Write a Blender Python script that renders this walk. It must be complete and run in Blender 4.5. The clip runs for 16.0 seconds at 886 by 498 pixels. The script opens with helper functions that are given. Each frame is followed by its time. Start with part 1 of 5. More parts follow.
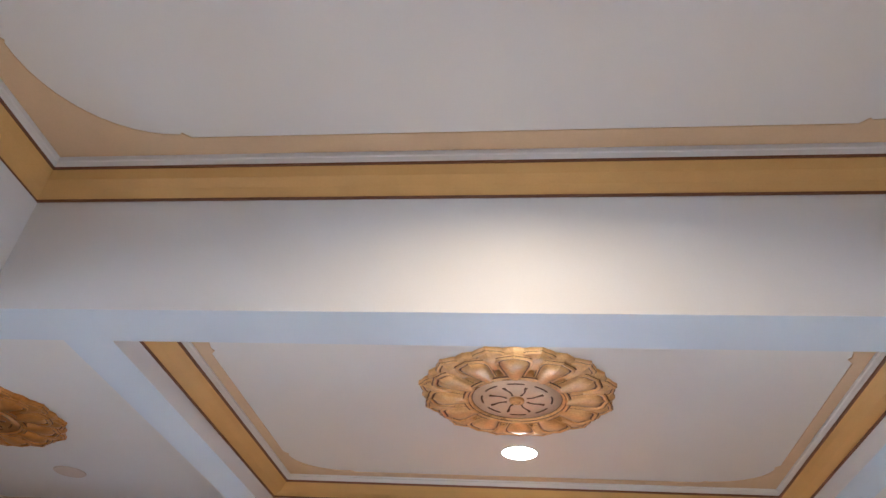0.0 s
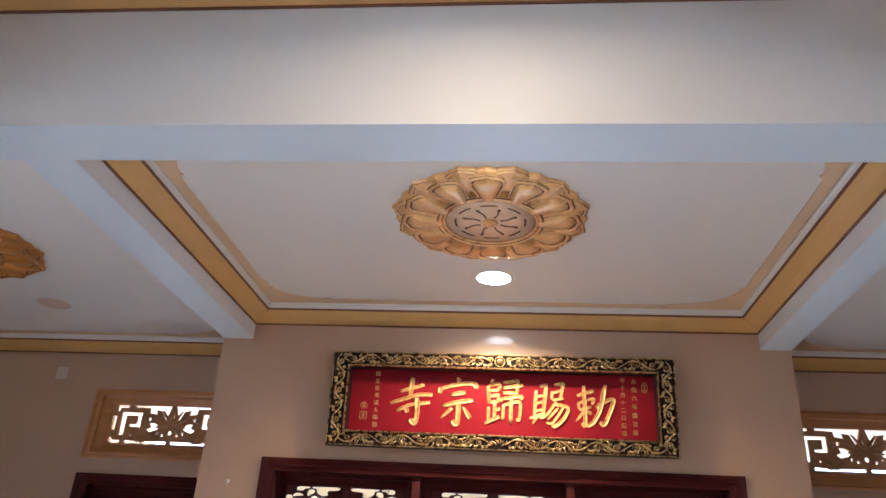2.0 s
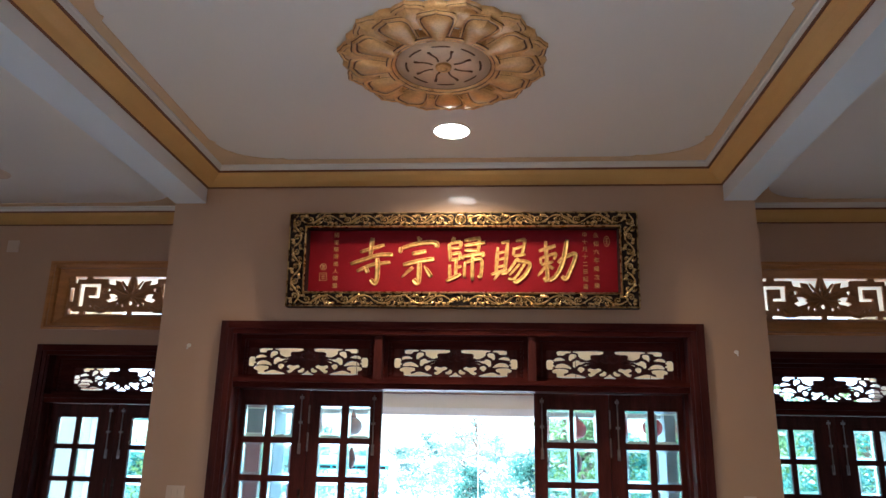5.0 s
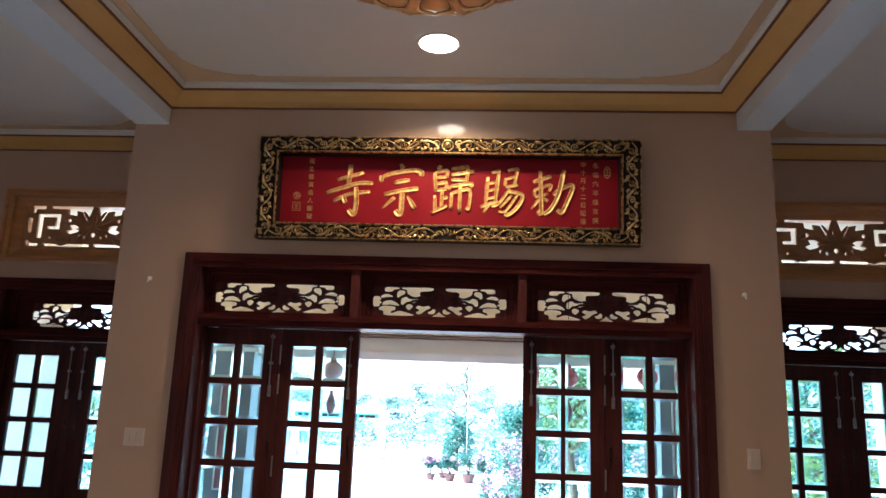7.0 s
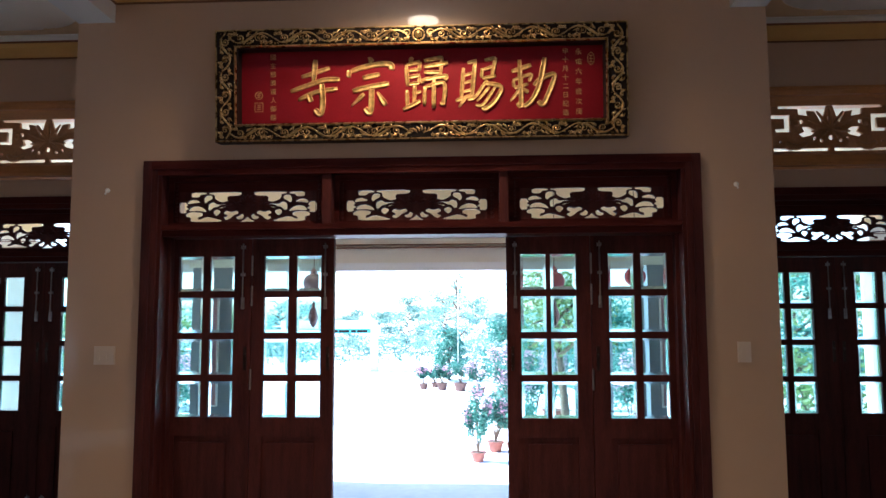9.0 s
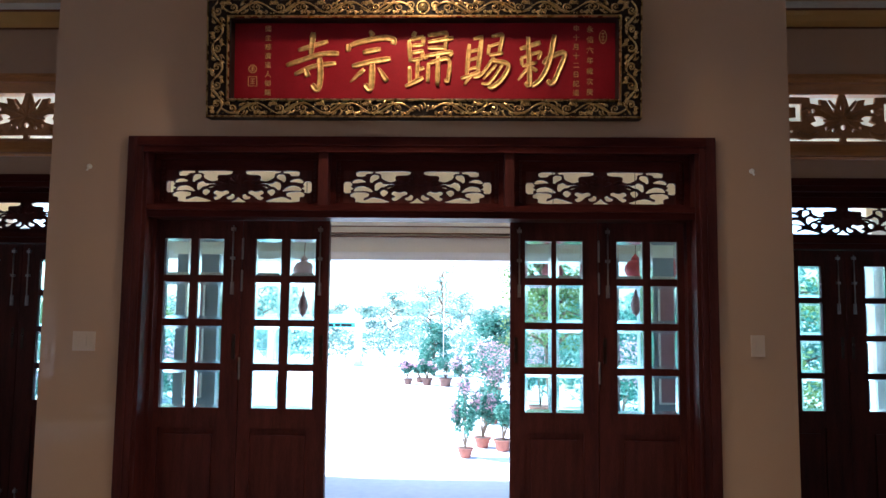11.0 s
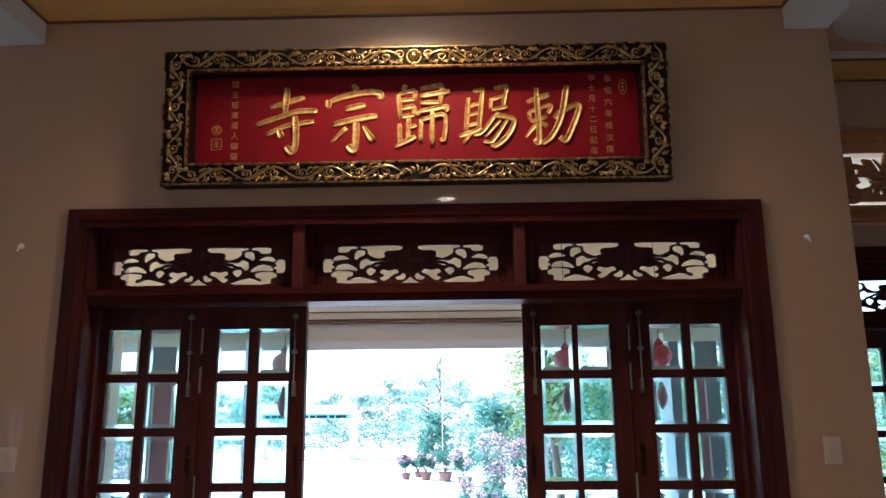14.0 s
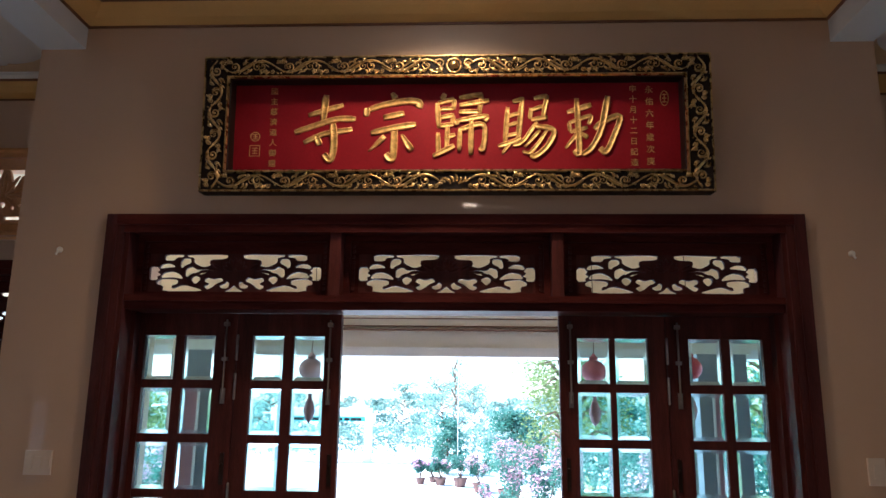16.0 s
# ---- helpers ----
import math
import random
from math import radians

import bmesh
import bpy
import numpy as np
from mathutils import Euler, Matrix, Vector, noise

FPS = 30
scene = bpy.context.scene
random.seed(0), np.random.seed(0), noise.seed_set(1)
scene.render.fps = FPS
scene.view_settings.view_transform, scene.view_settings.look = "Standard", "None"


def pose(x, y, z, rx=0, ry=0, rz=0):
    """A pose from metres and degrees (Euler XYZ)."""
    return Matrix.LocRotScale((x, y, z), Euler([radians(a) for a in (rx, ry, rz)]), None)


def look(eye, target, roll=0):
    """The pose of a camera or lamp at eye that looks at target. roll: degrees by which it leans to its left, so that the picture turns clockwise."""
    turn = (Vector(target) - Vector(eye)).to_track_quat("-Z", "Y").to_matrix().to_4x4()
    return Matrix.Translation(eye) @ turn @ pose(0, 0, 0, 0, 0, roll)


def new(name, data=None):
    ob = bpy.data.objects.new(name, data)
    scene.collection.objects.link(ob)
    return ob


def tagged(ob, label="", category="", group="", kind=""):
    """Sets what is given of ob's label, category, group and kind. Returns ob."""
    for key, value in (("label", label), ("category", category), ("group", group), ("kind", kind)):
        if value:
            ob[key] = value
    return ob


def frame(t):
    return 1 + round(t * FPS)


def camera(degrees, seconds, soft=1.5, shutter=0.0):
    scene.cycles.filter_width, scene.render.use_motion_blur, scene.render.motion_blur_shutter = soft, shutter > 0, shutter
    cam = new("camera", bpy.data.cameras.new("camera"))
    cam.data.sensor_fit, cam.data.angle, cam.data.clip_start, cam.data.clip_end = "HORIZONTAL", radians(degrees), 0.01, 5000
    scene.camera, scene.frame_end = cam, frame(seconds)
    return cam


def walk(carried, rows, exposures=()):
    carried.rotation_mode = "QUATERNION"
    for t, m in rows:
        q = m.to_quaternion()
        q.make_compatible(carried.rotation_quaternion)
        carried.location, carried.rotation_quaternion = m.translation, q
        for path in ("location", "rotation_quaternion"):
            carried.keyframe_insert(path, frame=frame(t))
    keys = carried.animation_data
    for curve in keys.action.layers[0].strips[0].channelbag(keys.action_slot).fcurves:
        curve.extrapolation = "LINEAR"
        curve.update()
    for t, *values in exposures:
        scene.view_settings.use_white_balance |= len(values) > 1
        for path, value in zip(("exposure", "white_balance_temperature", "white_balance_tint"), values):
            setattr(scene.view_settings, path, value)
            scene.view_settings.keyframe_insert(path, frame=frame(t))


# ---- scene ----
cam = camera(62.5, 16.0)
PATH = [
    (0, (0.138, -5.156, 1.786), (-0.128, -3.572, 2.977), 5.1),
    (0.5, (0.13, -5.131, 1.7), (-0.127, -3.492, 2.817), 5.8),
    (1, (0.196, -5.059, 1.71), (-0.067, -3.354, 2.721), 5.6),
    (1.5, (0.195, -5.037, 1.698), (-0.041, -3.279, 2.623), 4.4),
    (2, (0.19, -5.027, 1.683), (-0.034, -3.23, 2.532), 3.5),
    (2.5, (0.186, -5.012, 1.672), (-0.012, -3.168, 2.42), 2.5),
    (3, (0.205, -4.999, 1.662), (0.029, -3.143, 2.388), 1.9),
    (3.5, (0.251, -4.968, 1.662), (0.085, -3.09, 2.328), 1.4),
    (4, (0.283, -4.941, 1.646), (0.125, -3.041, 2.248), 1.2),
    (6.5, (0.288, -4.493, 1.601), (0.144, -2.552, 2.063), 1.7),
    (7, (0.318, -4.371, 1.587), (0.179, -2.419, 2.002), 2.1),
    (7.5, (0.318, -4.219, 1.57), (0.188, -2.261, 1.955), 1.7),
    (8, (0.319, -4.15, 1.577), (0.216, -2.173, 1.855), 1.0),
    (8.5, (0.353, -4.134, 1.553), (0.252, -2.147, 1.757), 0.1),
    (9, (0.365, -4.126, 1.542), (0.261, -2.137, 1.728), -0.2),
    (9.5, (0.348, -4.122, 1.568), (0.247, -2.132, 1.734), 0.2),
    (11.8, (0.206, -3.69, 1.474), (0.155, -1.701, 1.674), 0.6),
    (12, (0.193, -3.622, 1.48), (0.138, -1.636, 1.71), 0.5),
    (12.5, (0.172, -3.503, 1.533), (0.118, -1.526, 1.83), 0.1),
    (13, (0.211, -3.389, 1.538), (0.167, -1.416, 1.862), -0.3),
    (13.5, (0.254, -3.3, 1.558), (0.205, -1.334, 1.925), -0.3),
    (14, (0.228, -3.276, 1.569), (0.179, -1.318, 1.975), -0.5),
    (14.5, (0.191, -3.263, 1.575), (0.13, -1.311, 2.009), -0.3),
    (15, (0.179, -3.257, 1.605), (0.088, -1.304, 2.029), 0.1),
    (15.5, (0.158, -3.253, 1.609), (0.064, -1.3, 2.028), 0.3),
    (16, (0.127, -3.263, 1.602), (0.036, -1.309, 2.018), 0.7),
]
EXPOSURES = [(0.0, 3.48, 4980, 8), (1.5, 3.6, 4880, 8), (2.5, 2.98, 5020, 8), (4.0, 2.65, 5150, 8), (7.0, 2.35, 5100, 8), (8.0, 2.25, 5100, 8), (9.0, 2.1, 5100, 8), (16.0, 1.95, 5200, 8)]
walk(cam, [(t, look(eye, target, roll)) for t, eye, target, roll in PATH], exposures=EXPOSURES)

# ---- world, sun, lamps ----
world = bpy.data.worlds.new("sky")
scene.world = world
world.use_nodes = True
wn = world.node_tree
sky = wn.nodes.new("ShaderNodeTexSky")
sky.sky_type = "NISHITA"
sky.sun_disc = False
SUN_EL, SUN_AZ = 50.0, 280.0
sky.sun_elevation, sky.sun_rotation = radians(SUN_EL), radians(SUN_AZ)
wn.links.new(sky.outputs["Color"], wn.nodes["Background"].inputs["Color"])
wn.nodes["Background"].inputs["Strength"].default_value = 0.15
sun_data = bpy.data.lights.new("sun", "SUN")
sun_data.energy, sun_data.angle, sun_data.color = 4.8, radians(0.5), (1.0, 0.95, 0.88)
sun = new("sun", sun_data)
sd = Vector((math.sin(radians(SUN_AZ)) * math.cos(radians(SUN_EL)), math.cos(radians(SUN_AZ)) * math.cos(radians(SUN_EL)), math.sin(radians(SUN_EL))))
sun.matrix_world = look(sd * 30, (0, 0, 0))
LAMP_COLOR = (1.0, 0.64, 0.32)

# ---- room numbers ----
WALL_Y, SIDE_Y = 0.0, 0.87
BEAM_Z, CEIL, HIGH = 3.308, 3.55, 4.06
BX0, BX1, BX2, BX3 = -2.04, -1.815, 1.803, 2.005
CROSS0, CROSS1 = -2.715, -2.45
ROOM_X, ROOM_Y = 6.0, -9.0


# ---- helpers ----
def skew(x, y, z):
    """The room is not quite square: the cross beam lies a little askew, and the left beam closes in towards it."""
    k = min(1.0, max(0.0, y / CROSS1))
    near = min(1.0, max(0.0, 1 - abs(x - BX1) / 0.6)) if y > CROSS0 else 0.0
    return (x + 0.035 * k * near, y + 0.015 * x * min(1.0, max(0.0, y / CROSS1)), z)


def skewed(bm):
    for v in bm.verts:
        v.co = skew(*v.co)
    return bm


def box(bm, x0, x1, y0, y1, z0, z1, m=None):
    v = [bm.verts.new((x, y, z)) for z in (z0, z1) for y in (y0, y1) for x in (x0, x1)]
    if m is not None:
        for k in v:
            k.co = m @ k.co
    for f in ((0, 2, 3, 1), (4, 5, 7, 6), (0, 1, 5, 4), (2, 6, 7, 3), (0, 4, 6, 2), (1, 3, 7, 5)):
        bm.faces.new([v[i] for i in f])
    return v


def soften(bm, width=0.004, segments=2):
    edges = [e for e in bm.edges if len(e.link_faces) == 2 and e.calc_face_angle(0) > 0.6]
    bmesh.ops.bevel(bm, geom=edges, offset=width, segments=segments, affect="EDGES", profile=0.6, clamp_overlap=True)


def boxes(*rows, bevel=0.0, m=None):
    bm = bmesh.new()
    for r in rows:
        box(bm, *r, m=m)
    if bevel:
        soften(bm, bevel)
    return bm


def part(name, bm, material, parent=None, label="", smooth=False, kind=""):
    me = bpy.data.meshes.new(name)
    bmesh.ops.recalc_face_normals(bm, faces=bm.faces)
    bm.to_mesh(me)
    bm.free()
    me.materials.append(material)
    if smooth:
        for p in me.polygons:
            p.use_smooth = True
    ob = new(name, me)
    ob.parent = parent
    return tagged(ob, label=label, kind=kind)


def structure(name, bm, material, label="", category="", smooth=False):
    return tagged(part(name, bm, material, None, label, smooth), category=category, kind="structure")


def thing(name, label, category, group="", at=(0, 0, 0), kind=""):
    ob = new(name)
    ob.empty_display_size = 0.1
    ob.location = at
    return tagged(ob, label, category, group, kind)


def shape_mesh(splines, depth, bevel=0.0, res=1):
    """A filled flat shape with holes in the XZ plane, depth thick, as a bmesh; the first spline is the outline."""
    cu = bpy.data.curves.new("shape", "CURVE")
    cu.dimensions, cu.fill_mode, cu.extrude, cu.bevel_depth, cu.bevel_resolution = "2D", "BOTH", depth / 2, bevel, res
    for pts in splines:
        sp = cu.splines.new("POLY")
        sp.points.add(len(pts) - 1)
        for p, (x, z) in zip(sp.points, pts):
            p.co = (x, z, 0, 1)
        sp.use_cyclic_u = True
    tmp = bpy.data.objects.new("shape", cu)
    me = bpy.data.meshes.new_from_object(tmp)
    bm = bmesh.new()
    bm.from_mesh(me)
    bmesh.ops.rotate(bm, verts=bm.verts, cent=(0, 0, 0), matrix=Euler((radians(90), 0, 0)).to_matrix())
    bpy.data.meshes.remove(me)
    bpy.data.objects.remove(tmp)
    bpy.data.curves.remove(cu)
    return bm


def tube(bm, pts, radii, sides=8, flat=1.0, normal=None):
    """A tube along points; flat squeezes it along y."""
    rings = []
    n = len(pts)
    for i, (p, r) in enumerate(zip(pts, radii)):
        a, b = Vector(pts[max(i - 1, 0)]), Vector(pts[min(i + 1, n - 1)])
        d = (b - a).normalized() if (b - a).length > 1e-9 else Vector((0, 0, 1))
        ref = Vector(normal) if normal else (Vector((0, 1, 0)) if abs(d.y) < 0.9 else Vector((1, 0, 0)))
        s = d.cross(ref).normalized()
        u = s.cross(d).normalized()
        rings.append([bm.verts.new(Vector(p) + s * (r * math.cos(2 * math.pi * k / sides)) + u * (r * flat * math.sin(2 * math.pi * k / sides))) for k in range(sides)])
    for a, b in zip(rings, rings[1:]):
        for k in range(sides):
            bm.faces.new((a[k], a[(k + 1) % sides], b[(k + 1) % sides], b[k]))
    bm.faces.new(rings[0][::-1])
    bm.faces.new(rings[-1])


def lathe(bm, profile, sides=32, m=None, close=True):
    """Turns (radius, z) points round the z axis."""
    rings = []
    for r, z in profile:
        rings.append([bm.verts.new((r * math.cos(2 * math.pi * k / sides), r * math.sin(2 * math.pi * k / sides), z)) for k in range(sides)])
    for a, b in zip(rings, rings[1:]):
        for k in range(sides):
            bm.faces.new((a[k], a[(k + 1) % sides], b[(k + 1) % sides], b[k]))
    if close:
        bm.faces.new(rings[0][::-1])
        bm.faces.new(rings[-1])
    if m is not None:
        for ring in rings:
            for v in ring:
                v.co = m @ v.co


# ---- materials ----
def material(name, color, rough=0.5, metallic=0.0, spread=0.12, scale=3.0, grain=60.0, bump=0.1, stretch=(1, 1, 1), coat=0.0, rough_spread=0.1, specular=0.5, tint=None, coat_rough=0.12):
    m = bpy.data.materials.new(name)
    m.use_nodes = True
    nt = m.node_tree
    b = nt.nodes["Principled BSDF"]
    tc = nt.nodes.new("ShaderNodeTexCoord")
    mp = nt.nodes.new("ShaderNodeMapping")
    mp.inputs["Scale"].default_value = stretch
    nt.links.new(tc.outputs["Object"], mp.inputs["Vector"])
    big = nt.nodes.new("ShaderNodeTexNoise")
    big.inputs["Scale"].default_value, big.inputs["Detail"].default_value = scale, 5
    fine = nt.nodes.new("ShaderNodeTexNoise")
    fine.inputs["Scale"].default_value, fine.inputs["Detail"].default_value = grain, 3
    for n in (big, fine):
        nt.links.new(mp.outputs["Vector"], n.inputs["Vector"])
    mix = nt.nodes.new("ShaderNodeMath")
    mix.operation = "MULTIPLY_ADD"
    mix.inputs[1].default_value = 0.35
    nt.links.new(fine.outputs["Fac"], mix.inputs[0])
    half = nt.nodes.new("ShaderNodeMath")
    half.operation = "MULTIPLY"
    half.inputs[1].default_value = 0.65
    nt.links.new(big.outputs["Fac"], half.inputs[0])
    nt.links.new(half.outputs[0], mix.inputs[2])
    ramp = nt.nodes.new("ShaderNodeValToRGB")
    e = ramp.color_ramp.elements
    e[0].position, e[1].position = 0.3, 0.7
    dark = [c * (1 - spread) for c in color]
    light = [min(1, c * (1 + spread)) for c in (tint or color)]
    e[0].color, e[1].color = (*dark, 1), (*light, 1)
    nt.links.new(mix.outputs[0], ramp.inputs["Fac"])
    nt.links.new(ramp.outputs["Color"], b.inputs["Base Color"])
    rr = nt.nodes.new("ShaderNodeMapRange")
    rr.inputs["To Min"].default_value, rr.inputs["To Max"].default_value = max(0.02, rough - rough_spread), min(1, rough + rough_spread)
    nt.links.new(big.outputs["Fac"], rr.inputs["Value"])
    nt.links.new(rr.outputs["Result"], b.inputs["Roughness"])
    b.inputs["Metallic"].default_value = metallic
    b.inputs["Coat Weight"].default_value = coat
    b.inputs["Coat Roughness"].default_value = coat_rough
    b.inputs["Specular IOR Level"].default_value = specular
    if bump:
        bp = nt.nodes.new("ShaderNodeBump")
        bp.inputs["Strength"].default_value, bp.inputs["Distance"].default_value = bump, 0.004
        nt.links.new(mix.outputs[0], bp.inputs["Height"])
        nt.links.new(bp.outputs["Normal"], b.inputs["Normal"])
    return m


def glass_material(name, color, rough=0.02):
    m = bpy.data.materials.new(name)
    m.use_nodes = True
    b = m.node_tree.nodes["Principled BSDF"]
    b.inputs["Base Color"].default_value = (*color, 1)
    b.inputs["Transmission Weight"].default_value = 1.0
    b.inputs["Roughness"].default_value = rough
    b.inputs["IOR"].default_value = 1.45
    return m


def glow_material(name, color, strength):
    m = bpy.data.materials.new(name)
    m.use_nodes = True
    b = m.node_tree.nodes["Principled BSDF"]
    b.inputs["Base Color"].default_value = (0.9, 0.9, 0.9, 1)
    b.inputs["Emission Color"].default_value = (*color, 1)
    b.inputs["Emission Strength"].default_value = strength
    return m


PAINT = material("beige_wall_paint", (0.46, 0.305, 0.198), rough=0.46, spread=0.05, scale=1.3, grain=180, bump=0.06, coat=0.3, rough_spread=0.06, coat_rough=0.03)
WHITE = material("white_ceiling_paint", (0.71, 0.70, 0.685), rough=0.6, spread=0.03, scale=1.1, grain=150, bump=0.05)
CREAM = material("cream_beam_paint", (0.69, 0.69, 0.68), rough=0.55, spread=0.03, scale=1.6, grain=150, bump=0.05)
# Beam paint tinted blue-white: daylight from the doors is put into the colour.
BEAM_DAYLIT = material("daylight_tinted_beam_paint", (0.60, 0.665, 0.745), rough=0.5, spread=0.03, scale=1.6, grain=150, bump=0.05, coat=0.4, coat_rough=0.4)
OCHRE = material("ochre_cornice_paint", (0.60, 0.36, 0.11), rough=0.5, spread=0.07, scale=5, grain=120, bump=0.05)
TAN = material("tan_border_paint", (0.64, 0.47, 0.29), rough=0.55, spread=0.06, scale=4, grain=120, bump=0.05)
LINE = material("brown_line_paint", (0.17, 0.07, 0.03), rough=0.55, spread=0.1, bump=0)
WOOD = material("dark_red_hardwood", (0.038, 0.0075, 0.009), rough=0.5, spread=0.45, scale=4, grain=45, stretch=(6, 6, 0.7), bump=0.12, coat=0.0, tint=(0.062, 0.0135, 0.011), specular=0.18)
WOOD_H = material("dark_red_hardwood_rail", (0.038, 0.0075, 0.009), rough=0.42, spread=0.45, scale=4, grain=45, stretch=(0.7, 6, 6), bump=0.12, coat=0.0, tint=(0.062, 0.0135, 0.011), specular=0.04)
OAK = material("golden_brown_wood", (0.47, 0.21, 0.06), rough=0.4, spread=0.25, scale=4, grain=40, stretch=(0.8, 6, 6), bump=0.1, coat=0.15)
CARVE = material("brown_carved_wood", (0.42, 0.20, 0.075), rough=0.45, spread=0.3, scale=8, grain=60, bump=0.2)
TILE = material("polished_floor_tile", (0.56, 0.55, 0.53), rough=0.15, spread=0.08, scale=2, grain=40, bump=0.0)
BLACK = material("black_lacquer", (0.013, 0.007, 0.006), rough=0.5, spread=0.3, bump=0.1, coat=0.0, specular=0.2)
CHARACTER = material("gold_paint", (0.50, 0.27, 0.07), rough=0.42, metallic=0.45, spread=0.35, scale=40, grain=220, bump=0.6, tint=(0.74, 0.48, 0.17))
GILT = material("dull_gilt", (0.52, 0.36, 0.15), rough=0.28, metallic=1.0, spread=0.5, scale=30, grain=200, bump=0.3)
RED = material("red_lacquer", (0.22, 0.005, 0.012), rough=0.5, spread=0.2, scale=4, grain=90, bump=0.1, specular=0.2)
PLASTIC = material("white_plastic", (0.75, 0.72, 0.68), rough=0.35, spread=0.03, bump=0)
IVORY = material("aged_ivory_plastic", (0.58, 0.47, 0.38), rough=0.4, spread=0.06, bump=0)
STEEL = material("brushed_steel", (0.32, 0.30, 0.29), rough=0.34, metallic=1.0, spread=0.2, scale=40, bump=0.05)
CONCRETE = material("pale_concrete_yard", (0.74, 0.74, 0.72), rough=0.85, spread=0.12, scale=0.6, grain=12, bump=0.2)
WHITEWASH = material("white_outdoor_paint", (0.80, 0.80, 0.78), rough=0.7, spread=0.05, scale=1.5, grain=60, bump=0.1)
PLASTER = material("cream_outdoor_plaster", (0.78, 0.75, 0.64), rough=0.7, spread=0.06, scale=1.5, grain=60, bump=0.1)
BRONZE = material("bronze_gold_paint", (0.64, 0.34, 0.10), rough=0.3, metallic=0.3, spread=0.2, scale=9, grain=120, bump=0.08, tint=(0.84, 0.54, 0.22), coat=0.9, coat_rough=0.1)
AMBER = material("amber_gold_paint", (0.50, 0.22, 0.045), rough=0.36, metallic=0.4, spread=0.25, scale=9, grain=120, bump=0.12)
ROSE = material("pale_rose_gold_paint", (0.76, 0.58, 0.40), rough=0.42, metallic=0.25, spread=0.15, scale=9, grain=120, bump=0.1)
GROOVE = material("dark_brown_groove_paint", (0.11, 0.045, 0.015), rough=0.5, spread=0.2, bump=0)
COLUMN = material("grey_stone_column", (0.23, 0.255, 0.28), rough=0.45, spread=0.12, scale=3, grain=80, bump=0.1)
MAUVE = material("faded_red_couplet_board", (0.36, 0.19, 0.21), rough=0.4, spread=0.15, scale=3, grain=60, bump=0.1)
TERRACOTTA = material("terracotta", (0.30, 0.11, 0.08), rough=0.8, spread=0.2, scale=6, grain=60, bump=0.2)
GLAZE = material("pale_yellow_glaze", (0.72, 0.58, 0.36), rough=0.4, spread=0.15, scale=6, bump=0.05)
CLAY = material("dark_glazed_clay", (0.15, 0.075, 0.06), rough=0.6, spread=0.25, scale=6, grain=60, bump=0.2)
SOIL = material("dark_potting_soil", (0.07, 0.045, 0.03), rough=0.95, spread=0.3, scale=30, bump=0.5)
BARK = material("grey_brown_bark", (0.16, 0.11, 0.075), rough=0.9, spread=0.35, scale=12, grain=60, stretch=(1, 1, 0.3), bump=0.6)
PINK = material("pink_bougainvillea_petals", (0.74, 0.42, 0.52), rough=0.6, spread=0.25, scale=9, bump=0)
LANTERN_RED = material("red_lantern_cloth", (0.46, 0.045, 0.055), rough=0.6, spread=0.15, scale=8, bump=0.1)
LANTERN_FADED = material("faded_red_lantern_cloth", (0.50, 0.13, 0.15), rough=0.6, spread=0.15, scale=8, bump=0.1)
LANTERN_PALE = material("faded_pink_lantern_cloth", (0.55, 0.36, 0.37), rough=0.6, spread=0.15, scale=8, bump=0.1)
TEAL = material("teal_gate_sign_paint", (0.10, 0.42, 0.38), rough=0.5, spread=0.1, bump=0)


def leaf_material(name, a, b):
    m = bpy.data.materials.new(name)
    m.use_nodes = True
    nt = m.node_tree
    bs = nt.nodes["Principled BSDF"]
    g = nt.nodes.new("ShaderNodeNewGeometry")
    ramp = nt.nodes.new("ShaderNodeValToRGB")
    ramp.color_ramp.elements[0].color, ramp.color_ramp.elements[1].color = (*a, 1), (*b, 1)
    nt.links.new(g.outputs["Random Per Island"], ramp.inputs["Fac"])
    nt.links.new(ramp.outputs["Color"], bs.inputs["Base Color"])
    bs.inputs["Roughness"].default_value = 0.5
    tr = nt.nodes.new("ShaderNodeBsdfTranslucent")
    nt.links.new(ramp.outputs["Color"], tr.inputs["Color"])
    mx = nt.nodes.new("ShaderNodeMixShader")
    mx.inputs["Fac"].default_value = 0.5
    nt.links.new(bs.outputs["BSDF"], mx.inputs[1])
    nt.links.new(tr.outputs["BSDF"], mx.inputs[2])
    nt.links.new(mx.outputs["Shader"], nt.nodes["Material Output"].inputs["Surface"])
    return m


LEAVES = leaf_material("green_leaves", (0.045, 0.165, 0.125), (0.15, 0.32, 0.245))
LEAVES_PALE = leaf_material("yellow_green_leaves", (0.11, 0.18, 0.05), (0.24, 0.30, 0.11))
# Paler copy of LEAVES: haze and glare are put into the leaf colour.
LEAVES_HAZED = leaf_material("haze_paled_leaves", (0.14, 0.27, 0.225), (0.30, 0.43, 0.37))
GLASS = glass_material("bevelled_glass", (0.66, 0.93, 0.93))
GROUND_GLASS = glass_material("ground_glass_edge", (0.60, 0.80, 0.82), 0.16)
SOFFIT = material("warm_cream_plaster", (0.88, 0.73, 0.47), rough=0.7, spread=0.08, scale=1.5, grain=60, bump=0.1)
# Darker copy of SOFFIT: the porch ceiling's dimness is put into the colour.
DIMMED_PLASTER = material("dimmed_porch_plaster", (0.52, 0.42, 0.27), rough=0.7, spread=0.1, scale=1.5, grain=60, bump=0.1)
BRONZE_DARK = material("dark_bronze_fitting", (0.05, 0.035, 0.03), rough=0.35, metallic=1.0, spread=0.2, scale=30, bump=0.05)
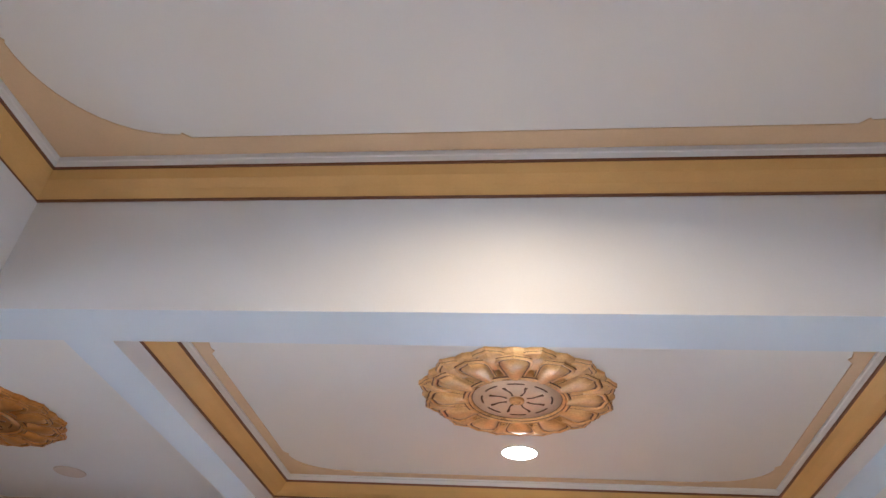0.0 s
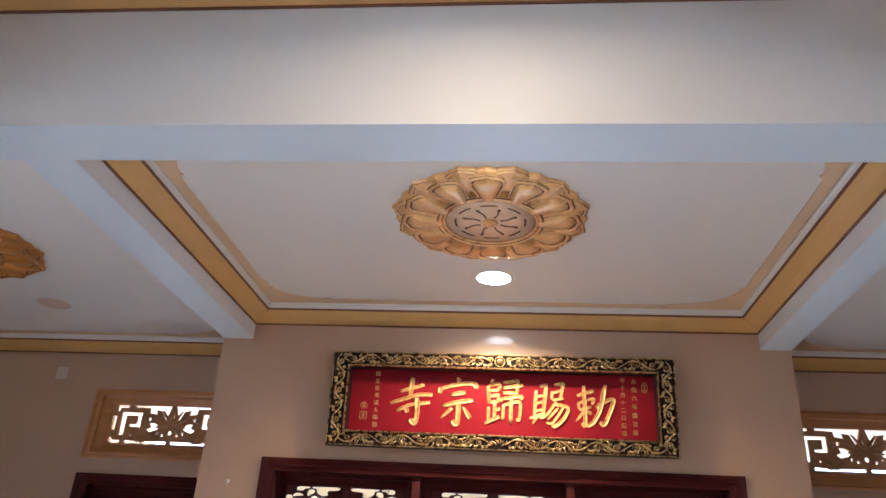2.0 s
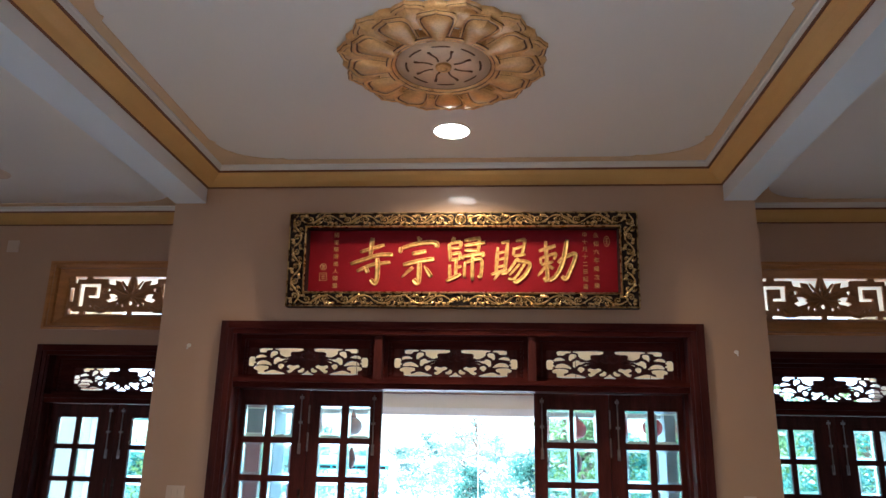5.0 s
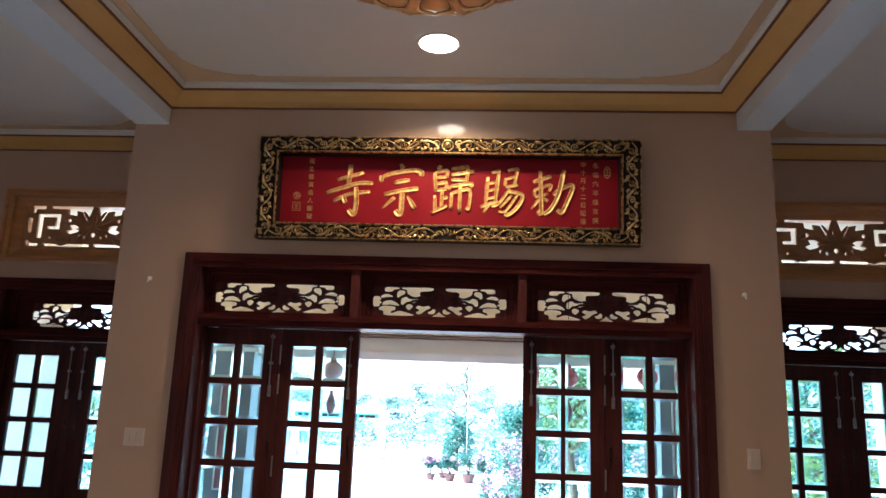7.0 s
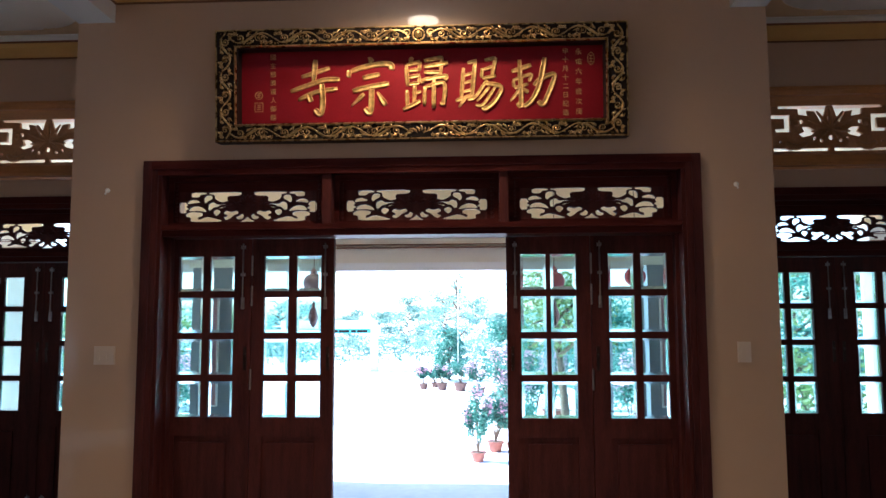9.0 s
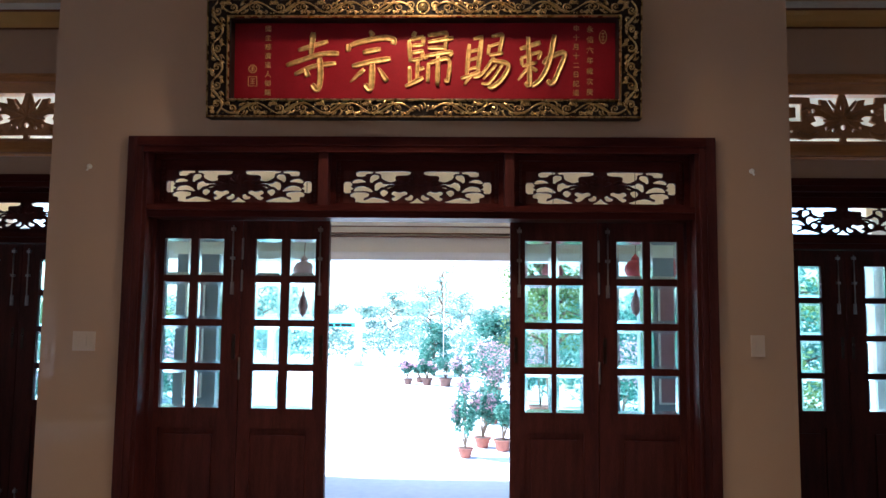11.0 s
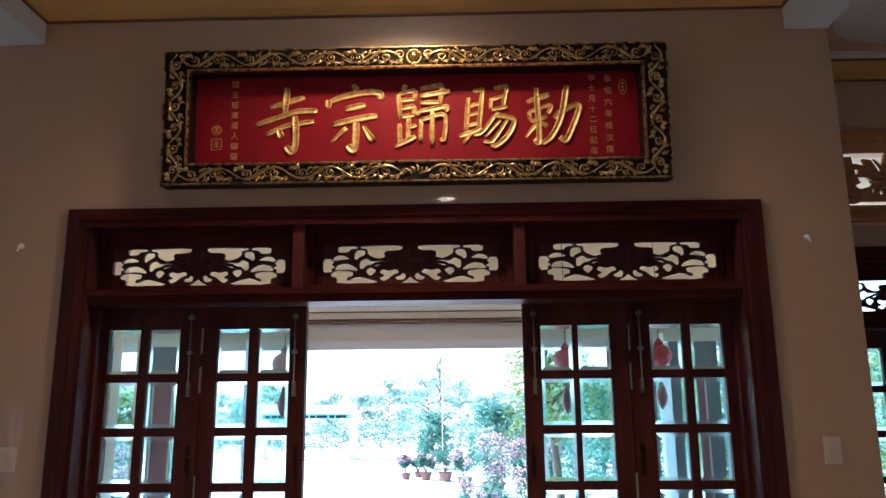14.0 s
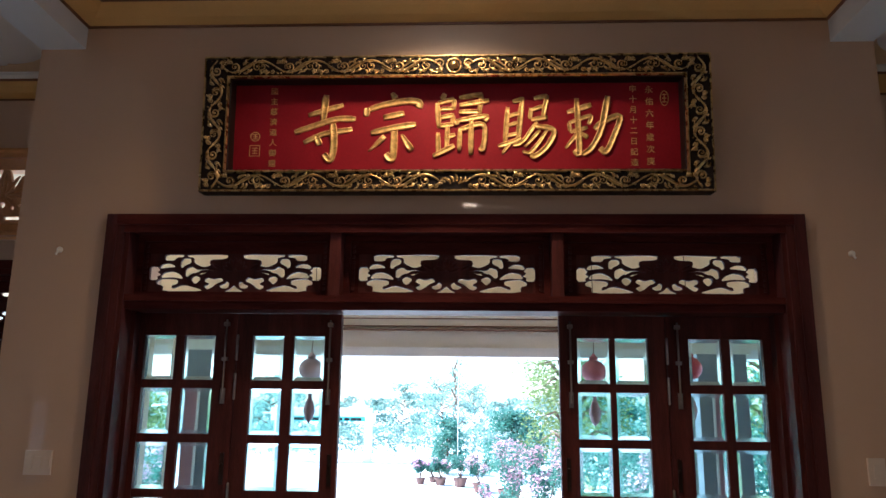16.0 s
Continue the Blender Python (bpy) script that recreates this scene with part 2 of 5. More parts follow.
GLOW = glow_material("lamp_diffuser", (1.0, 0.88, 0.72), 5.0)

# ---- floor, walls, ceilings, beams ----
structure("floor", boxes((-ROOM_X, ROOM_X, ROOM_Y, 0.9, -0.3, 0.0)), TILE, "polished beige stone tile floor", "floor")
structure("wall_front", boxes((BX0, -1.55, 0, 0.24, 0, BEAM_Z), (1.55, BX3, 0, 0.24, 0, BEAM_Z), (-1.55, 1.55, 0, 0.24, 2.44, BEAM_Z), (BX0, BX3, 0.0, 0.24, BEAM_Z, 4.2), (BX0, BX0 + 0.22, 0.24, SIDE_Y + 0.24, 0, 4.2), (BX3 - 0.22, BX3, 0.24, SIDE_Y + 0.24, 0, 4.2)), PAINT, "beige painted wall around the entrance doors", "wall")


def side_wall(name, s):
    # door 2.085..3.46, vent 2.16..3.46 on either side
    x = lambda a, b: (min(s * a, s * b), max(s * a, s * b))
    rows = [(*x(2.0, 2.12), SIDE_Y, SIDE_Y + 0.24, 0, 4.2), (*x(3.43, ROOM_X), SIDE_Y, SIDE_Y + 0.24, 0, 4.2),
            (*x(2.12, 3.43), SIDE_Y, SIDE_Y + 0.24, 2.39, 2.56), (*x(2.12, 3.43), SIDE_Y, SIDE_Y + 0.24, 3.09, 4.2)]
    structure(name, boxes(*rows), PAINT, "beige painted side wall with door and vent openings", "wall")


side_wall("wall_left_front", -1)
side_wall("wall_right_front", 1)
# Unseen openings, added in both side walls to let fill daylight in.
FILL_WINDOWS = ((-5.7, -4.1, 0.75, 2.35),)
GLAZED = ((-7.55, -6.78, 0.4, 1.65),)


def long_wall(name, x0, x1, openings):
    rows, edge = [], ROOM_Y
    for a, b, z0, z1 in openings:
        rows += [(x0, x1, edge, a, 0, 4.2), (x0, x1, a, b, 0, z0), (x0, x1, a, b, z1, 4.2)]
        edge = b
    rows.append((x0, x1, edge, SIDE_Y + 0.24, 0, 4.2))
    structure(name, boxes(*rows), PAINT, "beige painted wall with windows", "wall")


long_wall("wall_left", -ROOM_X - 0.2, -ROOM_X, GLAZED + FILL_WINDOWS)
long_wall("wall_right", ROOM_X, ROOM_X + 0.2, FILL_WINDOWS)
structure("wall_back", boxes((-ROOM_X, ROOM_X, ROOM_Y - 0.2, ROOM_Y, 0, 4.2)), PAINT, "beige painted back wall", "wall")

structure("ceiling_centre", boxes((BX1, BX2, CROSS1, 0, CEIL, CEIL + 0.1)), WHITE, "white plaster coffered ceiling bay", "ceiling")
structure("ceiling_left", boxes((-ROOM_X, BX0, CROSS1, SIDE_Y, CEIL, CEIL + 0.1)), WHITE, "white plaster coffered ceiling bay", "ceiling")
structure("ceiling_right", boxes((BX3, ROOM_X, CROSS1, SIDE_Y, CEIL, CEIL + 0.1)), WHITE, "white plaster coffered ceiling bay", "ceiling")
structure("ceiling_high", boxes((-ROOM_X, ROOM_X, ROOM_Y, CROSS0, HIGH, HIGH + 0.1)), WHITE, "white plaster high ceiling bay", "ceiling")
structure("roof_slab", boxes((-ROOM_X - 0.2, ROOM_X + 0.2, ROOM_Y - 0.2, SIDE_Y + 0.24, 4.2, 4.35)), WHITE, "concrete roof slab", "roof")
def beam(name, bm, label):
    """A ceiling beam with cream sides; cool daylight is painted onto its underside."""
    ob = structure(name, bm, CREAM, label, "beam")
    ob.data.materials.append(BEAM_DAYLIT)
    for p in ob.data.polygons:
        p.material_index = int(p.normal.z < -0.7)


beam("beam_left", skewed(boxes((BX0, BX1, CROSS1, 0.0, BEAM_Z, CEIL + 0.05), bevel=0.004)), "cream ceiling beam, blue daylight painted on its underside")
beam("beam_right", skewed(boxes((BX2, BX3, CROSS1, 0.0, BEAM_Z, CEIL + 0.05), bevel=0.004)), "cream ceiling beam, blue daylight painted on its underside")
beam("beam_cross", skewed(boxes((-ROOM_X, ROOM_X, CROSS0, CROSS1, BEAM_Z - 0.004, 4.2), bevel=0.004)), "cream cross beam, blue daylight painted on its underside")
beam("beam_far_left", boxes((-5.28, -5.06, CROSS1, SIDE_Y, BEAM_Z, CEIL + 0.05), bevel=0.004), "cream ceiling beam, blue daylight painted on its underside")
beam("beam_far_right", boxes((5.03, 5.25, CROSS1, SIDE_Y, BEAM_Z, CEIL + 0.05), bevel=0.004), "cream ceiling beam, blue daylight painted on its underside")
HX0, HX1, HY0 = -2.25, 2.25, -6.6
beam("beam_high_left", skewed(boxes((HX0 - 0.25, HX0, ROOM_Y, CROSS0, BEAM_Z, HIGH + 0.05), bevel=0.004)), "cream ceiling beam, blue daylight painted on its underside")
beam("beam_high_right", skewed(boxes((HX1, HX1 + 0.25, ROOM_Y, CROSS0, BEAM_Z, HIGH + 0.05), bevel=0.004)), "cream ceiling beam, blue daylight painted on its underside")
beam("beam_high_back", skewed(boxes((HX0, HX1, HY0 - 0.25, HY0, BEAM_Z, HIGH + 0.05), bevel=0.004)), "cream cross beam, blue daylight painted on its underside")


def ring(bm, x0, x1, y0, y1, profile):
    """A mitred frame round a bay: profile of (inset, z), closed."""
    loops = []
    for d, z in profile:
        loops.append([bm.verts.new(skew(*p)) for p in ((x0 + d, y0 + d, z), (x1 - d, y0 + d, z), (x1 - d, y1 - d, z), (x0 + d, y1 - d, z))])
    for a, b in zip(loops, loops[1:] + loops[:1]):
        for k in range(4):
            bm.faces.new((a[k], a[(k + 1) % 4], b[(k + 1) % 4], b[k]))


def bay_trim(x0, x1, y0, y1, low, mid, top, corner, depth, b):
    """Ochre cornice with brown lines, a white fillet, and the tan border with scalloped corners on the ceiling."""
    bm = bmesh.new()
    ring(bm, x0, x1, y0, y1, [(0.0, low), (0.02, low + 0.004), (0.06, low + 0.02), (0.1, low + 0.047), (0.124, mid), (0.124, mid + 0.03), (0.0, mid + 0.03)])
    structure("cornice", bm, OCHRE, "ochre painted plaster cornice", "cornice")
    bm = bmesh.new()
    ring(bm, x0, x1, y0, y1, [(-0.002, low - 0.007), (0.010, low - 0.007), (0.012, low + 0.0015), (-0.002, low + 0.0015)])
    ring(bm, x0, x1, y0, y1, [(0.117, mid - 0.006), (0.129, mid - 0.006), (0.129, mid + 0.008), (0.117, mid + 0.008)])
    structure("trim_line", bm, LINE, "thin brown painted line along the cornice", "trim")
    bm = bmesh.new()
    ring(bm, x0, x1, y0, y1, [(0.1, mid + 0.006), (0.131, mid + 0.006), (0.135, mid + 0.03), (0.142, mid + 0.034), (0.142, top + 0.02), (0.1, top + 0.02)])
    structure("trim_fillet", bm, WHITE, "white plaster fillet above the cornice", "trim")
    a = 0.146
    outer = [(x0 + a, y0 + a), (x1 - a, y0 + a), (x1 - a, y1 - a), (x0 + a, y1 - a)]
    inner = []
    for cx, cy, sx, sy in ((x0 + b, y0 + b, 1, 1), (x1 - b, y0 + b, -1, 1), (x1 - b, y1 - b, -1, -1), (x0 + b, y1 - b, 1, -1)):
        arc = []
        for k in range(13):
            t = math.pi / 2 * k / 12
            arc.append((cx + sx * corner * (1 - math.sin(t)) + sx * 0.02, cy + sy * depth * (1 - math.cos(t)) + sy * 0.02))
        arc = [(cx, cy + sy * (depth + 0.07))] + [(cx + sx * 0.03, cy + sy * (depth + 0.035))] + arc[::-1] + [(cx + sx * (corner + 0.035), cy + sy * 0.03), (cx + sx * (corner + 0.07), cy)]
        inner += arc if sx * sy > 0 else arc[::-1]
    bm = shape_mesh([outer, inner], 0.008)
    bmesh.ops.rotate(bm, verts=bm.verts, cent=(0, 0, 0), matrix=Euler((radians(-90), 0, 0)).to_matrix())
    bmesh.ops.translate(bm, verts=bm.verts, vec=(0, 0, top - 0.002))
    skewed(bm)
    structure("trim_border", bm, TAN, "tan painted border with scalloped corners on the ceiling", "trim")


bay_trim(BX1, BX2, CROSS1, 0.0, 3.425, 3.50, CEIL, 0.36, 0.27, 0.212)
bay_trim(-5.06, BX0, CROSS1, SIDE_Y, 3.425, 3.50, CEIL, 0.36, 0.36, 0.212)
bay_trim(BX3, 5.03, CROSS1, SIDE_Y, 3.425, 3.50, CEIL, 0.36, 0.36, 0.212)
bay_trim(HX0, HX1, HY0, CROSS0, 3.905, 4.0, HIGH, 0.52, 0.52, 0.25)


# ---- downlights ----
def downlight(x, y, z, watts=0.0, spread=120):
    lit = watts > 0
    ob = thing("downlight", "round recessed ceiling downlight, lit warm white" if lit else "round recessed ceiling downlight, switched off", "lamp", "ceiling downlights", at=(x, y, z))
    bm = bmesh.new()
    lathe(bm, [(0.108, 0.002), (0.108, -0.006), (0.118, -0.005), (0.122, 0.0), (0.122, 0.002)], 40, close=False)
    part("trim_ring", bm, PLASTIC if lit else IVORY, ob, "white plastic rim", smooth=True)
    bm = bmesh.new()
    lathe(bm, [(0.1085, 0.001), (0.1085, -0.004), (0.06, -0.006), (0.002, -0.0065)], 40)
    part("diffuser", bm, GLOW if lit else IVORY, ob, "glowing round diffuser" if lit else "")
    if lit:
        d = bpy.data.lights.new("downlight_light", "AREA")
        d.shape, d.size, d.energy, d.color, d.spread = "DISK", 0.2, watts, LAMP_COLOR, radians(spread)
        li = new("downlight_light", d)
        li.matrix_world = look((x, y, z - 0.012), (x, y, z - 1))
    return ob


downlight(-0.012, -0.645, CEIL, 5.6, 142)
downlight(0.026, -2.19, CEIL, 3.2, 100)
downlight(0.04, -3.74, HIGH, 2.5, 155)
# Added lamp out of view, to brighten the high bay from behind.
downlight(0.05, -5.6, HIGH, 4.2, 155)
downlight(-3.46, -0.02, CEIL)


# ---- doors ----
def pane_mesh(w, h):
    """A bevelled pane lying in XZ, centred."""
    bm = bmesh.new()
    def rect(i, y):
        return [bm.verts.new(p) for p in ((-w / 2 + i, y, -h / 2 + i), (w / 2 - i, y, -h / 2 + i), (w / 2 - i, y, h / 2 - i), (-w / 2 + i, y, h / 2 - i))]
    loops = [rect(0, 0.003), rect(0, 0.0), rect(0.019, -0.0055)]
    for a, b in zip(loops, loops[1:]):
        for k in range(4):
            bm.faces.new((a[k], a[(k + 1) % 4], b[(k + 1) % 4], b[k]))
    bm.faces.new(loops[0][::-1])
    bm.faces.new(loops[-1])
    bmesh.ops.recalc_face_normals(bm, faces=bm.faces)
    me = bpy.data.meshes.new("pane")
    bm.to_mesh(me)
    bm.free()
    me.materials.append(GLASS)
    me.materials.append(GROUND_GLASS)
    for p in me.polygons:
        # the sloping ground border
        p.material_index = int(0.05 < abs(p.normal.y) < 0.995)
    return me


PANE = pane_mesh(0.152, 0.212)


def door_leaf(x0, x1, y, top, cols, bolt_side, label, group, meet=False):
    """A leaf with two columns of four bevelled panes over a raised panel. cols: left edges of the panes."""
    ob = thing("door_leaf", label, "door", group, at=((x0 + x1) / 2, y, 0.012))
    ox, oz = (x0 + x1) / 2, 0.012
    y0, y1 = -0.02, 0.02
    h = top - oz
    rows = [1.911 - oz - 0.2465 * k - (2.015 - top) for k in range(4)]
    ph, pw = 0.208, 0.148
    c = [v - ox for v in cols]
    l, r = x0 - ox + 0.002, x1 - ox - 0.002
    base = rows[3] - ph
    bars = [(l, c[0], y0, y1, 0, h), (c[1] + pw, r, y0, y1, 0, h), (c[0], c[1] + pw, y0, y1, rows[0], h), (c[0], c[1] + pw, y0, y1, base - 0.11, base), (c[0], c[1] + pw, y0, y1, 0, 0.16)]
    part("frame", boxes(*bars, bevel=0.003), WOOD, ob)
    munt = [(c[0] + pw, c[1], y0 + 0.003, y1 - 0.003, base, rows[0])]
    for k in range(3):
        for cc in c:
            munt.append((cc, cc + pw, y0 + 0.003, y1 - 0.003, rows[k + 1], rows[k] - ph))
    for row in munt:
        part("glazing_bar", boxes(row, bevel=0.0025), WOOD, ob)
    for cc in c:
        for k in range(4):
            p = new("pane", PANE)
            p.parent = ob
            p.location = (cc + pw / 2, 0.002, rows[k] - ph / 2)
            p.visible_shadow = False
    bm = bmesh.new()
    pl, pr, pt = c[0], c[1] + pw, base - 0.11
    box(bm, pl, pr, y0 + 0.012, y1 - 0.012, 0.16, pt)
    vs = box(bm, pl + 0.035, pr - 0.035, y0 + 0.002, y1 - 0.002, 0.195, pt - 0.035)
    part("panel", bm, WOOD, ob, "raised lower panel")
    # strip that covers the joint on the outer side
    part("astragal", boxes((r - 0.02, r + 0.012, y1, y1 + 0.012, 0.01, h - 0.01) if meet else (r - 0.02, r, y1, y1 + 0.006, 0.01, h - 0.01), bevel=0.002), WOOD, ob)
    # surface bolt at the top and bottom, with its brackets
    bx = (r - 0.05) if bolt_side > 0 else (l + 0.05)
    for zc0, zc1 in ((h - 0.40, h - 0.03), (0.05, 0.30)):
        bm = bmesh.new()
        tube(bm, [(bx, y0 - 0.012, zc0), (bx, y0 - 0.012, zc1)], [0.0045, 0.0045], 8)
        bolt = part("bolt", bm, STEEL, ob, "chrome surface bolt", smooth=True)
        for ba, bb, bw, bt in ((zc1 - 0.03, zc1 - 0.012, 0.012, 0.02), ((zc0 + zc1) / 2 - 0.008, (zc0 + zc1) / 2 + 0.008, 0.012, 0.02), (zc0 - 0.02, zc0 + 0.05, 0.009, 0.012)):
            part("bracket", boxes((bx - bw, bx + bw, y0 - bt, y0, ba, bb), bevel=0.003), STEEL, bolt)
    # lock plate with its keyhole at the meeting edge
    lx = (r - 0.032) if bolt_side > 0 else (l + 0.032)
    lock = part("lock_plate", boxes((lx - 0.009, lx + 0.009, y0 - 0.004, y0, 1.22, 1.36), bevel=0.002), BRONZE_DARK, ob, "small dark bronze lock plate")
    bm = bmesh.new()
    lathe(bm, [(0.001, 0.0), (0.007, 0.0), (0.007, 0.008), (0.001, 0.01)], 12, Matrix.Translation((lx, y0 - 0.004, 1.31)) @ Matrix.Rotation(radians(90), 4, "X"))
    part("cylinder", bm, BRONZE_DARK, lock, smooth=True)
    return ob


def hinges(x, y, zs, parent):
    for z in zs:
        bm = bmesh.new()
        lathe(bm, [(0.001, -0.062), (0.006, -0.058), (0.006, 0.058), (0.001, 0.062)], 10, Matrix.Translation((x, y, z)))
        part("hinge", bm, STEEL, parent, "steel hinge knuckle", smooth=True)


def polygon_distance(poly, X, Z):
    """Signed distance to a polygon on a grid, negative inside."""
    best = np.full(X.shape, 1e9)
    inside = np.zeros(X.shape, bool)
    for (ax, az), (bx, bz) in zip(poly, poly[1:] + poly[:1]):
        dx, dz = bx - ax, bz - az
        t = np.clip(((X - ax) * dx + (Z - az) * dz) / (dx * dx + dz * dz + 1e-12), 0, 1)
        best = np.minimum(best, np.hypot(X - ax - t * dx, Z - az - t * dz))
        if abs(dz) > 1e-12:
            inside ^= ((az > Z) != (bz > Z)) & (X < dx * (Z - az) / dz + ax)
    return np.where(inside, -best, best)


def pierced_mesh(name, W, H, holes, strand, cell, thick, mat):
    """A board W by H, pierced with holes; later holes keep a strand of wood round themselves."""
    nx, nz = int(W / cell), int(H / cell)
    xs, zs = np.linspace(-W / 2, W / 2, nx + 1), np.linspace(-H / 2, H / 2, nz + 1)
    X, Z = np.meshgrid(xs, zs)
    D = np.full(X.shape, 1.0)
    for poly in holes:
        d = polygon_distance(poly, X, Z)
        D = np.minimum(np.maximum(D, strand - d), d)
    D = np.clip(D, -0.02, 0.02)
    verts, faces, index = [], [], {}

    def vert(key, x, z, y):
        k = (key, y)
        if k not in index:
            index[k] = len(verts)
            verts.append((x, y, z))
        return index[k]

    for i in range(nz):
        for j in range(nx):
            corner = ((i, j), (i, j + 1), (i + 1, j + 1), (i + 1, j))
            loop = []
            for a, b in zip(corner, corner[1:] + corner[:1]):
                da, db = D[a], D[b]
                if da > 0:
                    loop.append((a, xs[a[1]], zs[a[0]], False))
                if (da > 0) != (db > 0):
                    t = da / (da - db)
                    loop.append((tuple(sorted((a, b))), xs[a[1]] + t * (xs[b[1]] - xs[a[1]]), zs[a[0]] + t * (zs[b[0]] - zs[a[0]]), True))
            if len(loop) < 3:
                continue
            faces.append([vert(k, x, z, -thick / 2) for k, x, z, _ in loop])
            faces.append([vert(k, x, z, thick / 2) for k, x, z, _ in loop][::-1])
            for p, q in zip(loop, loop[1:] + loop[:1]):
                if p[3] and q[3]:
                    faces.append([vert(p[0], p[1], p[2], -thick / 2), vert(p[0], p[1], p[2], thick / 2), vert(q[0], q[1], q[2], thick / 2), vert(q[0], q[1], q[2], -thick / 2)])
    me = bpy.data.meshes.new(name)
    me.from_pydata(verts, [], faces)
    me.materials.append(mat)
    return me


LIGHT_W, LIGHT_H = 0.83, 0.184


def rounded(pts, times=2):
    """A closed outline with its corners cut into curves."""
    for _ in range(times):
        pts = [(a[0] * (1 - q) + b[0] * q, a[1] * (1 - q) + b[1] * q) for a, b in zip(pts, pts[1:] + pts[:1]) for q in (0.2, 0.8)]
    return pts


def light_holes():
    holes = []

    def add(pts):
        for s in (-1, 1):
            holes.append([(s * (LIGHT_W / 2 - u * LIGHT_W), -LIGHT_H / 2 + v * LIGHT_H) for u, v in pts])

    # upper lights, curls and ear
    add(rounded([(0.085, 0.98), (0.195, 0.98), (0.20, 0.92), (0.155, 0.90), (0.145, 0.82), (0.085, 0.82)], 1))
    add(rounded([(0.215, 0.98), (0.455, 0.99), (0.455, 0.90), (0.43, 0.86), (0.355, 0.85), (0.35, 0.74), (0.362, 0.70), (0.315, 0.64), (0.27, 0.73), (0.255, 0.79), (0.255, 0.90), (0.215, 0.93)], 1))
    add(rounded([(0.18, 0.80), (0.195, 0.88), (0.235, 0.88), (0.244, 0.80), (0.235, 0.74), (0.205, 0.68), (0.195, 0.62), (0.178, 0.66)], 1))
    add(rounded([(0.0, 0.66), (0.052, 0.66), (0.066, 0.57), (0.048, 0.51), (0.075, 0.44), (0.048, 0.40), (0.055, 0.31), (0.0, 0.30)], 1))
    # leaves
    add(rounded([(0.055, 0.64), (0.075, 0.73), (0.115, 0.75), (0.16, 0.65), (0.105, 0.63), (0.065, 0.60)], 1))
    add(rounded([(0.065, 0.38), (0.085, 0.50), (0.135, 0.54), (0.18, 0.46), (0.208, 0.33), (0.14, 0.38), (0.085, 0.36)], 1))
    # flower curl and bud
    add(rounded([(0.21, 0.44), (0.212, 0.60), (0.25, 0.67), (0.275, 0.58), (0.335, 0.60), (0.352, 0.53), (0.30, 0.44), (0.262, 0.47), (0.24, 0.39), (0.215, 0.39)], 1))
    add(rounded([(0.25, 0.37), (0.272, 0.43), (0.31, 0.35), (0.275, 0.19), (0.25, 0.29)], 1))
    # lower scrolls
    add(rounded([(0.045, 0.27), (0.08, 0.35), (0.155, 0.33), (0.176, 0.29), (0.170, 0.20), (0.14, 0.17), (0.138, 0.08), (0.20, 0.19), (0.26, 0.13), (0.335, 0.02), (0.08, 0.01), (0.082, 0.17), (0.05, 0.19)], 1))
    add(rounded([(0.322, 0.29), (0.34, 0.38), (0.38, 0.33), (0.42, 0.38), (0.44, 0.29), (0.40, 0.22), (0.375, 0.12), (0.347, 0.06), (0.322, 0.15), (0.358, 0.21)], 1))
    add(rounded([(0.412, 0.16), (0.445, 0.21), (0.455, 0.28), (0.476, 0.22), (0.466, 0.10), (0.43, 0.09)], 1))
    holes.append([(-0.045, -LIGHT_H / 2 + 0.002), (-0.018, -LIGHT_H / 2 + 0.016), (0, -LIGHT_H / 2 + 0.032), (0.018, -LIGHT_H / 2 + 0.016), (0.045, -LIGHT_H / 2 + 0.002)])
    return holes


LIGHT = pierced_mesh("carved_panel", LIGHT_W, LIGHT_H, light_holes(), 0.0045, 0.0032, 0.014, WOOD)


